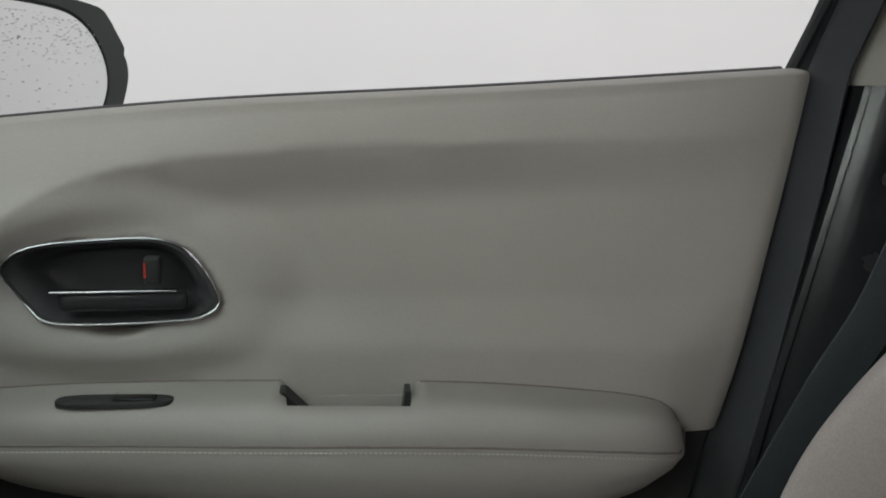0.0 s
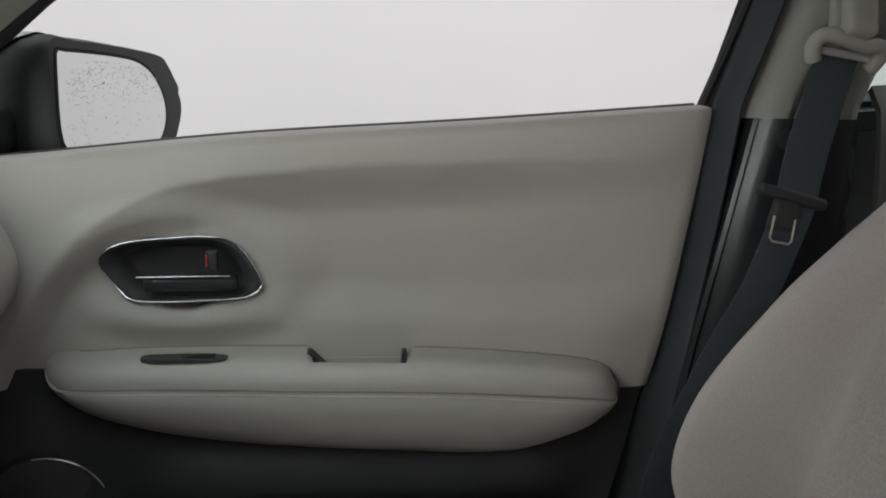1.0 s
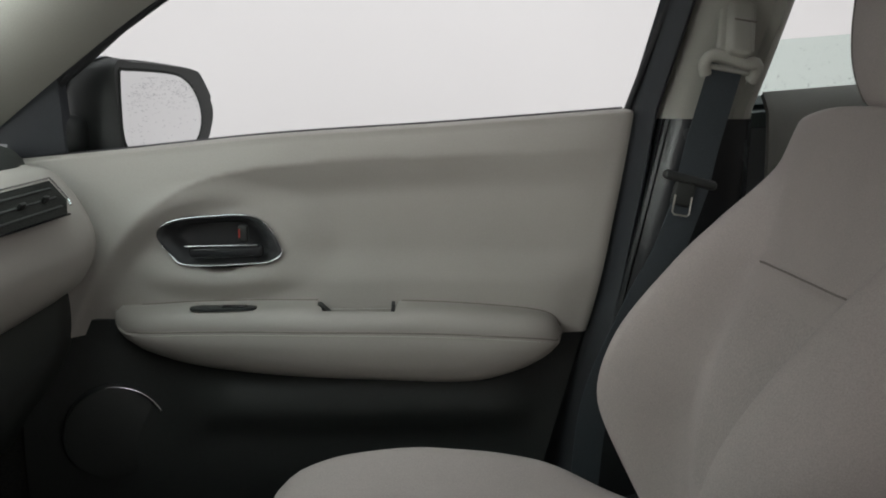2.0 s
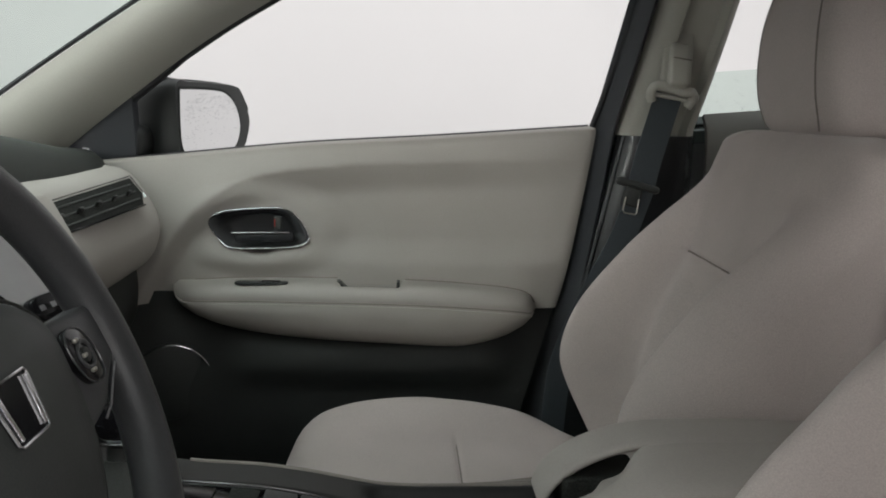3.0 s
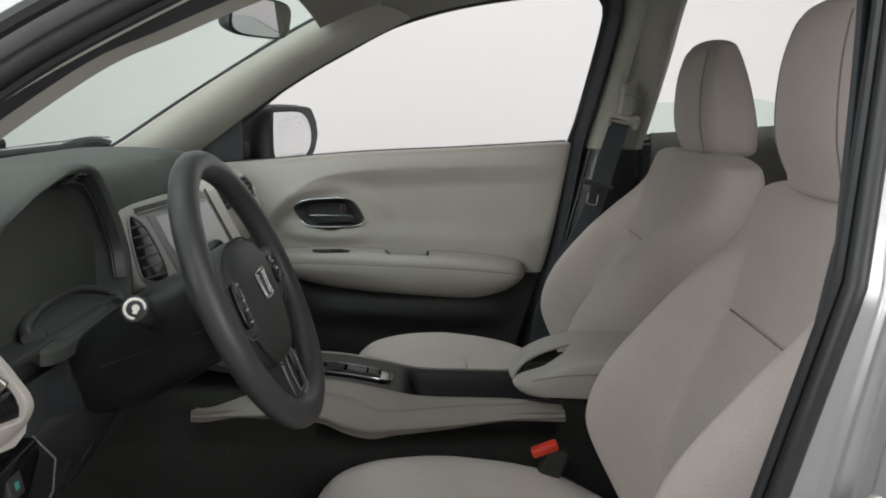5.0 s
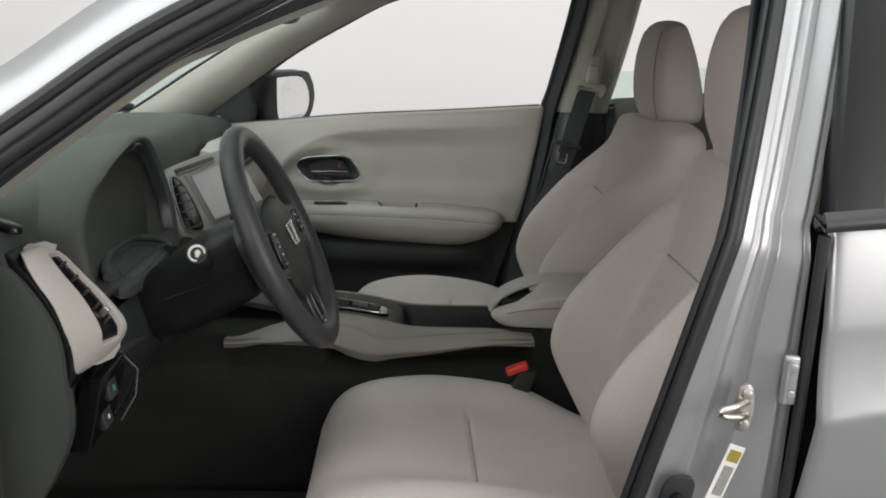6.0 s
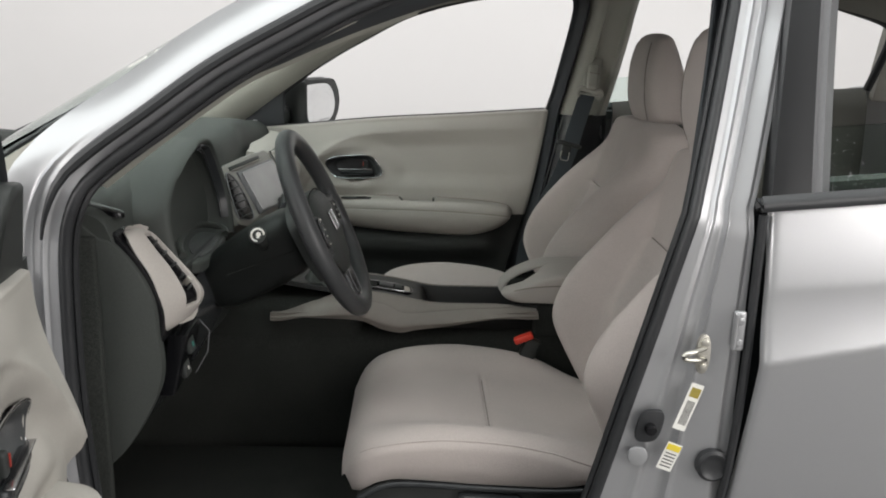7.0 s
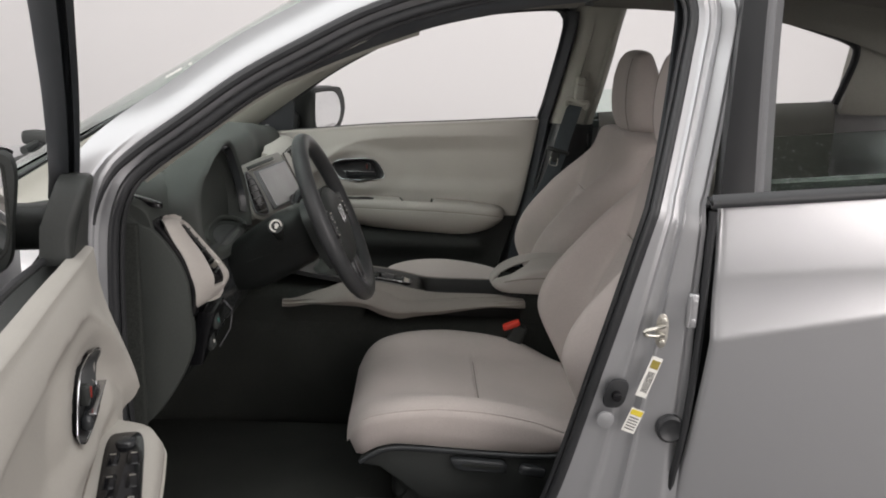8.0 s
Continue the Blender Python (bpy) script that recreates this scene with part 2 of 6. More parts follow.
def ring_band(centre, normal, r, tube_r, n=40, sx=1.0, arc=1.0, start=0.0):
    q = Vector(normal).to_track_quat("Z", "X").to_matrix()
    c = Vector(centre)
    k = n if arc >= 1 else n + 1
    pts = [c + q @ Vector((sx * r * math.cos(start + 6.28318 * arc * i / n), r * math.sin(start + 6.28318 * arc * i / n), 0)) for i in range(k)]
    return tube(pts, tube_r, 8, closed=arc >= 1, up=normal)


def superellipse(a, b, n, p=3.0):
    out = []
    for i in range(n):
        t = 6.28318 * i / n
        c, s = math.cos(t), math.sin(t)
        out.append((a * math.copysign(abs(c) ** (2 / p), c), b * math.copysign(abs(s) ** (2 / p), s)))
    return out


# ---- the booth ----
def wall(name, lo, hi, mat, label):
    c = [(a + b) / 2 for a, b in zip(lo, hi)]
    s = [b - a for a, b in zip(lo, hi)]
    ob = link_mesh(name, rbox(c, s, 0), mat, smooth=False)
    return tagged(ob, label, name.split("_")[0], kind="structure")


wall("floor", (-6.2, -5.2, -0.1), (6.2, 5.2, 0), M_FLOOR, "grey sealed floor of the photo booth")
wall("wall_north", (-6.2, 5.0, 0), (6.2, 5.2, 3.8), M_BOOTH, "plain white painted photo booth wall")
wall("wall_south", (-6.2, -5.2, 0), (6.2, -5.0, 3.8), M_BOOTH, "plain white painted photo booth wall")
wall("wall_west", (-6.2, -5.0, 0), (-6.0, 5.0, 3.8), M_BOOTH, "plain white painted photo booth wall")
wall("wall_east", (6.0, -5.0, 0), (6.2, 5.0, 3.8), M_BOOTH, "plain white painted photo booth wall")
wall("ceiling", (-6.2, -5.2, 3.8), (6.2, 5.2, 4.0), M_CEIL, "plain grey photo booth ceiling")

# ---- the car: shell ----
BELT = [(-0.90, 1.004), (-0.755, 1.018), (-0.53, 1.042), (-0.264, 1.061), (0.006, 1.083), (0.2, 1.10), (0.8, 1.15), (1.1, 1.17)]
APERTURE = [(-0.885, 0.48), (-0.905, 0.72), (-0.902, 0.96), (-0.882, 1.05), (-0.849, 1.092), (-0.769, 1.153), (-0.678, 1.221),
            (-0.576, 1.281), (-0.481, 1.332), (-0.384, 1.369), (-0.270, 1.399), (-0.13, 1.422), (0.015, 1.434), (0.064, 1.420),
            (0.078, 1.38), (0.065, 1.308), (0.033, 1.166), (-0.014, 0.975), (-0.064, 0.777), (-0.136, 0.506),
            (-0.19, 0.42), (-0.30, 0.385), (-0.75, 0.385), (-0.855, 0.41)]
ROOF = [(-0.62, 1.355), (-0.50, 1.41), (-0.3, 1.472), (0.0, 1.515), (0.5, 1.53), (1.0, 1.50), (1.5, 1.41)]


def y_inner(z):
    return 0.72 - 0.40 * max(0.0, z - 1.08)


def y_aperture(z):
    return 0.765 - 0.40 * max(0.0, z - 1.05)


def y_skin(z):
    return 0.805 - 0.40 * max(0.0, z - 1.07) - 0.06 * smoothstep(0.7, 0.3, z)


MIRROR_Y = Matrix.Diagonal((1, -1, 1, 1))


def moved(bm, m):
    bmesh.ops.transform(bm, matrix=m, verts=bm.verts)
    return bm


car_body = thing("car_body", "silver painted car body shell with black door seals", "car")
ap = spline([(x, 0, z) for x, z in APERTURE], 200, closed=True)
ap_n = []
mid = Vector((-0.4, 0, 0.95))
for i, p in enumerate(ap):
    t = ap[(i + 1) % 200] - ap[i - 1]
    n = Vector((-t.z, 0, t.x)).normalized()
    ap_n.append(n if n.dot(p - mid) > 0 else -n)


def aperture_ring(u, v):
    i = round(u * 200) % 200
    p, n = ap[i], ap_n[i]
    upper = smoothstep(0.15, 0.8, n.z) * smoothstep(1.0, 1.15, p.z)
    rear = smoothstep(0.3, 0.9, n.x)
    wide = max(0.060, (0.096 - p.x) / max(0.5, n.x) - 0.012) if p.z < 1.09 else 0.075
    d = 0.012 + v * (0.09 * (1 - rear) + rear * wide)
    q = p + n * d
    y = y_aperture(p.z)
    bump = 0.005 * math.exp(-((v - 0.25) / 0.04) ** 2) + 0.007 * math.exp(-((v - 0.50) / 0.028) ** 2) + 0.005 * smoothstep(0.43, 0.50, v) - 0.004 * smoothstep(0.84, 0.92, v) * rear
    out = y + bump * (1 - upper) + (1 - upper) * 0.012 * smoothstep(0.5, 1.0, v)
    roof = y + 0.012 * math.sin(v * math.pi) - 0.07 * v * v - 0.012 * smoothstep(0.25, 0.0, v)
    return (q.x, out * (1 - upper) + roof * upper, q.z)


for s, m in ((1, Matrix()), (-1, MIRROR_Y)):
    part("side_frame", moved(sheet(aperture_ring, 200, 56, 0.03, (0, -1, 0), closed=True), m), M_PAINT, car_body)
    seal = [Vector((p.x, y_aperture(p.z) - 0.004, p.z)) + n * 0.006 for p, n in zip(ap, ap_n)]
    part("door_seal", moved(tube(seal, 0.0095, 10, closed=True, up=(0, 1, 0)), m), M_RUBBER, car_body, "black rubber door seal")
    lip = [Vector((p.x, y_aperture(p.z) - 0.016, p.z)) - n * 0.004 for p, n in zip(ap, ap_n)]
    part("seal_lip", moved(tube(lip, 0.006, 8, closed=True, up=(0, 1, 0)), m), M_RUBBER, car_body)
    rail = [Vector((ap[i].x, y_aperture(ap[i].z) + 0.012, ap[i].z)) + ap_n[i] * 0.034 for i in range(200)
            if ap_n[i].z > 0.10 and ap[i].z > 0.99]
    part("drip_seal", moved(tube(rail, [0.009 * min(1.0, 0.25 + 0.12 * min(i, len(rail) - 1 - i)) for i in range(len(rail))], 8, up=(0, 1, 0)), m), M_RUBBER, car_body)


def roof_skin(drop, half):
    def fn(u, v):
        x = -0.60 + 2.1 * u
        y = (2 * v - 1) * half
        return (x, y, lerp_table(ROOF, x) + 0.035 * (1 - (y / half) ** 2) - drop)
    return fn


part("roof", sheet(roof_skin(0, 0.57), 30, 16, 0.012, (0, 0, -1)), M_PAINT, car_body)
part("headliner", sheet(roof_skin(0.035, 0.53), 30, 16, 0.012, (0, 0, 1)), M_LINER, car_body, "grey felt headliner")


def rail_trim(u, v):
    x = -0.46 + 2.0 * u
    low = lerp_table([(-0.5, 1.31), (-0.397, 1.362), (-0.191, 1.41), (0.02, 1.432), (0.25, 1.44), (0.7, 1.42), (1.0, 1.36), (1.5, 1.2)], x)
    y0, y1 = y_inner(low) - 0.004, 0.50
    z1 = lerp_table(ROOF, x) - 0.03
    return (x, y0 + (y1 - y0) * v, low + (z1 - low) * (v ** 0.7))


for m in (Matrix(), MIRROR_Y):
    part("rail_trim", moved(sheet(rail_trim, 40, 6, 0.01, (0, 1, 1)), m), M_LINER, car_body, "grey roof rail lining")

# pillar trims on both sides
A_LOW = [(-0.99, 0.735, 0.985), (-0.90, 0.722, 1.055), (-0.815, 0.700, 1.117), (-0.691, 0.668, 1.203), (-0.572, 0.640, 1.273), (-0.470, 0.617, 1.326), (-0.397, 0.605, 1.362)]
A_TOP = [(-1.19, 0.665, 1.005), (-1.108, 0.655, 1.049), (-0.957, 0.628, 1.147), (-0.833, 0.600, 1.223), (-0.688, 0.566, 1.308), (-0.58, 0.545, 1.365), (-0.511, 0.532, 1.397)]
a_low, a_top = spline(A_LOW, 25), spline(A_TOP, 25)


def a_trim(u, v):
    i = round(u * 24)
    p = a_low[i].lerp(a_top[i], v)
    bow = math.sin(v * math.pi) ** 0.8
    return p + Vector((0.012, -0.028, 0.0)) * bow


B_FRONT = [(0.084, 1.44), (0.090, 1.38), (0.080, 1.30), (0.058, 1.17), (0.036, 1.066)]
B_REAR = [(0.245, 1.44), (0.236, 1.38), (0.228, 1.30), (0.210, 1.17), (0.192, 1.066)]


def b_trim(u, v):
    z = 1.44 - 0.374 * u
    xf = lerp_table([(b, a) for a, b in reversed(B_FRONT)], z)
    xr = lerp_table([(b, a) for a, b in reversed(B_REAR)], z)
    x = xf + (xr - xf) * v
    inward = 0.045 * (1 - abs(2 * v - 1) ** 5) - 0.022 * smoothstep(0.33, 0.39, v) * smoothstep(0.84, 0.78, v) * smoothstep(0.05, 0.3, u)
    return (x, y_inner(z) + 0.005 - inward, z)


def b_lower(u, v):
    z = 1.066 - 0.66 * u
    xf = lerp_table([(0.40, -0.115), (0.55, -0.075), (0.77, -0.030), (0.95, 0.012), (1.066, 0.038)], z)
    xr = lerp_table([(0.40, 0.20), (0.77, 0.19), (1.066, 0.195)], z)
    x = xf + (xr - xf) * v
    inward = 0.05 * (1 - abs(2 * v - 1) ** 4) + 0.016 * math.exp(-((v - 0.085) / 0.024) ** 2)
    return (x, 0.722 - inward, z)


def pillar_seal(u, v):
    """The soft weatherstrip between the door's rear edge and the pillar lining."""
    z = 1.425 - 0.90 * u
    xl = lerp_table([(0.50, -0.118), (0.60, -0.095), (0.739, -0.050), (0.857, -0.022), (0.966, -0.004), (1.081, 0.012), (1.25, 0.042), (1.34, 0.055), (1.395, 0.060), (1.43, 0.050)], z)
    xr = lerp_table([(0.50, -0.055), (0.60, -0.030), (0.739, -0.004), (0.857, 0.014), (0.966, 0.032), (1.066, 0.046), (1.17, 0.064), (1.30, 0.086), (1.38, 0.096), (1.43, 0.094)], z)
    swell = 0.026 * math.sin(math.pi * v ** 1.5) + 0.004 * math.exp(-((v - 0.66) / 0.10) ** 2)
    return (xl + (xr - xl) * v, y_inner(z) - 0.006 - swell, z)


for m in (Matrix(), MIRROR_Y):
    part("windscreen_pillar_trim", moved(sheet(a_trim, 24, 8, 0.006, (0, 1, 0)), m), M_PILLAR, car_body, "beige windscreen pillar trim")
    part("windscreen_seal", moved(tube([p + Vector((-0.004, 0.0, 0.004)) for p in a_top], 0.0042, 8, up=(0, 1, 0)), m), M_RUBBER, car_body)
    part("centre_pillar_trim", moved(sheet(b_trim, 24, 36, 0.006, (0, 1, 0)), m), M_PILLAR, car_body, "beige centre pillar trim")
    part("centre_pillar_base", moved(sheet(b_lower, 20, 40, 0.006, (0, 1, 0)), m), M_SATIN, car_body, "black lower centre pillar trim")
    part("pillar_seal", moved(sheet(pillar_seal, 60, 16, 0.006, (0, 1, 0)), m), M_FRAME, car_body, "slate black pillar weatherstrip", sharp=60)


# the driver's opening: a soft flap below the door seal, and the pillar trim's edge behind it
flap_low = spline([(-0.895, -0.655, 1.051), (-0.803, -0.632, 1.125), (-0.681, -0.61, 1.214), (-0.606, -0.605, 1.25), (-0.531, -0.6, 1.284), (-0.453, -0.592, 1.315), (-0.37, -0.585, 1.344), (-0.284, -0.575, 1.365), (-0.177, -0.57, 1.387), (-0.075, -0.57, 1.401)], 50)
part("seal_flap", sheet(lambda u, v: flap_low[round(u * 49)] + Vector((0, -0.040 * v - 0.008 * math.sin(v * math.pi), 0.034 * v)), 49, 8, 0.006, (0, 1, 0)), M_FRAME, car_body, "slate black flap of the door seal", sharp=60)
lip_low = flap_low[:32]
part("pillar_lip", sheet(lambda u, v: lip_low[round(u * 31)] + Vector((0, 0.004 + 0.034 * v, 0.012 - 0.012 * v)), 31, 4, 0.006, (0, -1, 0)), M_PILLAR, car_body, "beige edge of the windscreen pillar trim")


# windscreen, bonnet, wings, scuttle
def windscreen(u, v):
    x = -1.24 + 0.70 * u
    z = 0.985 + (1.395 - 0.985) * (u ** 0.95)
    half = 0.70 - 0.155 * u
    y = (2 * v - 1) * half
    return (x - 0.10 * (1 - (y / half) ** 2), y, z + 0.035 * (1 - (y / half) ** 2) * (0.3 + u))


glass = part("windscreen", sheet(windscreen, 16, 16, 0.004, (0, 0, -1)), M_GLASS, car_body, "clear green-tinted windscreen")
glass.visible_shadow = False


def bonnet(u, v):
    x = -2.05 + 0.80 * u
    y = (2 * v - 1) * (0.70 + 0.04 * u)
    return (x, y, 0.80 + 0.185 * (u ** 0.6) + 0.05 * (1 - (y / 0.75) ** 2))


part("bonnet", sheet(bonnet, 20, 20, 0.015, (0, 0, -1)), M_PAINT, car_body)


def wing(u, v):
    x = -2.05 + 1.09 * u
    top = lerp_table([(-2.05, 0.80), (-1.6, 0.92), (-1.25, 0.985), (-1.0, 1.02), (-0.9, 1.03)], x)
    z = 0.30 + (top - 0.30) * v
    arch = max(0.0, 0.36 ** 2 - (x + 1.42) ** 2) ** 0.5
    z = max(z, 0.33 + arch * 0.98)
    return (x, y_skin(z) - 0.085 * smoothstep(top - 0.16, top + 0.02, z) ** 2 - 0.08 * smoothstep(-1.7, -2.05, x), z)


def scuttle(u, v):
    x = -1.30 + 0.20 * u
    y = (2 * v - 1) * 0.74
    return (x, y, 0.995 - 0.02 * u + 0.04 * (1 - (y / 0.75) ** 2))


part("scuttle", sheet(scuttle, 6, 12, 0.02, (0, 0, -1)), M_DARK, car_body)
for m in (Matrix(), MIRROR_Y):
    part("wing", moved(sheet(wing, 40, 14, 0.012, (0, -1, 0)), m), M_PAINT, car_body)


# floor pan, sills, bulkhead, rear end
part("floor_pan", rbox((0.1, 0, 0.30), (2.5, 1.46, 0.06), 0.01), M_CARPET, car_body, "black carpeted car floor")
part("bulkhead", rbox((-1.16, 0, 0.65), (0.04, 1.42, 0.72), 0.01), M_CARPET, car_body)
for m in (Matrix(), MIRROR_Y):
    part("kick_panel", moved(rbox((-1.03, 0.715, 0.64), (0.30, 0.016, 0.70), 0.004), m), M_CARPET, car_body)
    part("sill", moved(rbox((-0.05, 0.735, 0.30), (2.0, 0.13, 0.13), 0.03), m), M_PAINT, car_body)


def rear_quarter(u, v):
    x = 0.98 + 0.92 * u
    top = lerp_table([(0.9, 1.16), (1.3, 1.19), (1.9, 1.12)], x)
    z = 0.30 + (top - 0.30) * v
    arch = max(0.0, 0.36 ** 2 - (x - 1.19) ** 2) ** 0.5
    z = max(z, 0.33 + arch * 0.98)
    return (x, y_skin(z) - 0.12 * smoothstep(1.3, 1.9, x), z)


def rear_pillar(u, v):
    z = 1.15 + 0.34 * u
    x = 1.035 - 0.02 * u + (0.765 - 0.35 * u) * v
    return (x, y_skin(z) - 0.10 * smoothstep(1.3, 1.9, x), z)


for m in (Matrix(), MIRROR_Y):
    part("rear_quarter", moved(sheet(rear_quarter, 30, 14, 0.03, (0, -1, 0)), m), M_PAINT, car_body)
    part("rear_pillar", moved(sheet(rear_pillar, 8, 8, 0.06, (0, -1, 0)), m), M_LINER, car_body)
part("tailgate", rbox((1.86, 0, 0.75), (0.05, 1.36, 0.80), 0.02), M_PAINT, car_body)
rear_glass = part("rear_window", rbox((1.70, 0, 1.27), (0.006, 1.16, 0.40), 0.0, turn=(0, -50, 0)), M_GLASS, car_body)
rear_glass.visible_shadow = False
part("nose", rbox((-2.05, 0, 0.56), (0.10, 1.36, 0.50), 0.04), M_PAINT, car_body)


# wheels on the floor
def wheel(x, side):
    y = side * 0.70
    ob = thing("wheel", "black tyre on a silver alloy wheel under the car", "wheel", "wheels of the car", at=(x, y, 0))
    prof = [(0.20, -0.09), (0.30, -0.105), (0.325, -0.085), (0.33, 0), (0.325, 0.085), (0.30, 0.105), (0.20, 0.09)]
    rings = [[Vector((x + r * math.cos(6.28318 * i / 36), y + w, 0.331 + r * math.sin(6.28318 * i / 36))) for r, w in prof] for i in range(36)]
    part("tyre", loft(rings, closed_ends=True), M_RUBBER, ob)
    spokes = [rbox((x, y + side * 0.06, 0.331), (0.05, 0.03, 0.40), 0.01, turn=(0, 36 * k, 0)) for k in range(5)]
    part("rim", merged(disc((x, y + side * 0.07, 0.331), (0, side, 0), 0.07, 0.05, 20, 0.008),
                       ring_band((x, y, 0.331), (0, 1, 0), 0.205, 0.02, 36), *spokes), M_STEEL, ob)


for wx in (-1.42, 1.19):
    for side in (1, -1):
        wheel(wx, side)

# ---- doors ----
RIDGE = [(-0.90, 0.66), (-0.82, 0.74), (-0.78, 0.82), (-0.74, 0.88), (-0.70, 0.925), (-0.631, 0.968), (-0.524, 0.993), (-0.284, 1.009), (0.02, 1.018)]
BEZEL = [(-0.090, 0.009), (-0.069, 0.030), (-0.014, 0.037), (0.040, 0.038), (0.068, 0.023), (0.088, -0.012), (0.080, -0.026), (0.050, -0.032),
         (-0.044, -0.034), (-0.070, -0.021)]
HANDLE_X, HANDLE_Z = -0.598, 0.886
WINDOW = [(-0.87, 1.06), (-0.815, 1.117), (-0.691, 1.203), (-0.572, 1.273), (-0.397, 1.361), (-0.191, 1.410), (-0.02, 1.430), (0.028, 1.424),
          (0.050, 1.395), (0.047, 1.34), (0.034, 1.25), (0.006, 1.083), (-0.026, 0.93), (-0.062, 0.76), (-0.10, 0.60), (-0.125, 0.50)]
REAR_EDGE = [(0.45, -0.140), (0.60, -0.100), (0.739, -0.055), (0.794, -0.040), (0.857, -0.027), (0.912, -0.018), (0.966, -0.009), (1.025, 0.0), (1.081, 0.008)]


def bezel_radius(angle):
    """How far the bezel's outline lies from its middle in a direction."""
    pts = sorted((math.atan2(c, a), math.hypot(a, c)) for a, c in BEZEL)
    pts = [(pts[-1][0] - 6.28318, pts[-1][1])] + pts + [(pts[0][0] + 6.28318, pts[0][1])]
    return lerp_table(pts, angle)


def trim_y(x, z):
    zb, zr = lerp_table(BELT, x), lerp_table(RIDGE, x)
    d = zr - z
    if d < 0:
        y = 0.688 + 0.022 * min(1.0, -d / max(0.02, zb - zr)) ** 1.6
    else:
        y = 0.688 + 0.026 * smoothstep(-0.012, 0.055, d) * (0.45 + 0.55 * smoothstep(-0.02, -0.30, x))
    front = smoothstep(-0.80, -0.68, x)
    y -= 0.018 * smoothstep(0.875, 0.82, z) * front
    hx, hz = (x - HANDLE_X) / 0.14, (z - HANDLE_Z) / 0.075
    r = math.hypot(hx, hz)
    y -= 0.012 * smoothstep(1.25, 0.75, r)
    edge = smoothstep(-0.085, -0.004, x - lerp_table(REAR_EDGE, z))
    return y * (1 - edge) + 0.694 * edge


def door_trim(u, v, driver=False):
    x0 = -0.84 if driver else -0.89
    if v < 0.88:
        w = v / 0.88
        x = x0 - x0 * u
        for _ in range(3):
            z = 0.745 + (lerp_table(BELT, x) - 0.008 - 0.745) * w
            x1 = x0 + (0.055 * smoothstep(1.0, 0.80, z) + 0.05 * smoothstep(0.80, 0.755, z) if driver else 0)
            x = x1 + (lerp_table(REAR_EDGE, z) - x1) * u
        y = trim_y(x, z)
        if driver:
            y -= 0.035 * smoothstep(0.97, 0.80, z) * smoothstep(-0.62, -0.77, x)
        hx, hz = x - HANDLE_X, z - HANDLE_Z
        hole = math.hypot(hx, hz)
        if hole < 0.11:
            y += 0.05 * smoothstep(0.88, 0.72, hole / bezel_radius(math.atan2(hz, hx)))
        y += 0.006 * smoothstep(0.988, 1.0, u)
        return (x, y, z)
    a = min(1.0, (v - 0.88) / 0.115) * math.pi / 2
    x = x0 + (0.006 - 0.010 * smoothstep(0.0, 1.5708, a) - x0) * u
    zb = lerp_table(BELT, x)
    return (x, trim_y(x, zb - 0.012) + 0.020 * (1 - math.cos(a)) + 0.006 * smoothstep(0.988, 1.0, u), zb - 0.008 + 0.006 * math.sin(a))


def armrest_ring(x, back=0.70, driver=False):
    top = lerp_table([(-0.80, 0.780), (-0.74, 0.789), (-0.62, 0.797), (-0.45, 0.797), (-0.30, 0.794), (-0.17, 0.786), (-0.125, 0.780), (-0.106, 0.772), (-0.095, 0.757)], x)
    low = lerp_table([(-0.755, 0.770), (-0.748, 0.760), (-0.738, 0.750), (-0.722, 0.739), (-0.70, 0.728), (-0.64, 0.712), (-0.53, 0.698), (-0.36, 0.688), (-0.23, 0.684), (-0.166, 0.698), (-0.125, 0.716), (-0.106, 0.732), (-0.095, 0.750)], x)
    inn = lerp_table([(-0.755, 0.700), (-0.748, 0.678), (-0.735, 0.660), (-0.71, 0.643), (-0.67, 0.631), (-0.60, 0.622), (-0.45, 0.614), (-0.25, 0.614), (-0.15, 0.619), (-0.118, 0.630), (-0.103, 0.645), (-0.095, 0.668)], x)
    if driver:
        front = smoothstep(-0.45, -0.60, x)
        q = min(1.0, max(0.0, (-0.655 - x) / 0.0805))
        tip = 1 - math.sqrt(1 - q * q)
        top = top * (1 - front) + 0.800 * front - 0.012 * tip
        low = low * (1 - front) + 0.715 * front
        inn = inn * (1 - front) + 0.614 * front + 0.085 * tip
    st = top - 0.028 * smoothstep(0.0, 0.05, top - low)
    gap = st - low
    return [(x, back, top), (x, inn + 0.035, top + 0.001), (x, inn + 0.012, top - 0.006), (x, inn + 0.002, st + 0.004), (x, inn + 0.0035, st),
            (x, inn - 0.001, st - 0.10 * gap), (x, inn + 0.0015, st - 0.35 * gap), (x, inn + 0.008, st - 0.62 * gap), (x, inn + 0.020, st - 0.86 * gap),
            (x, inn + 0.036, low), (x, back + 0.02, low)]


def armrest(driver):
    x0 = -0.735 if driver else -0.755
    xs = [x0 - (x0 + 0.095) * (i / 90) ** 1.4 for i in range(91)]
    rings = []
    for x in xs:
        notch = -0.452 < x < -0.345
        ring = armrest_ring(x, 0.648 if notch else 0.712, driver)
        rings.append([(a, b, c - 0.006) for a, b, c in ring[:2]] + ring[2:] if notch and not driver else ring)
    return loft(rings)


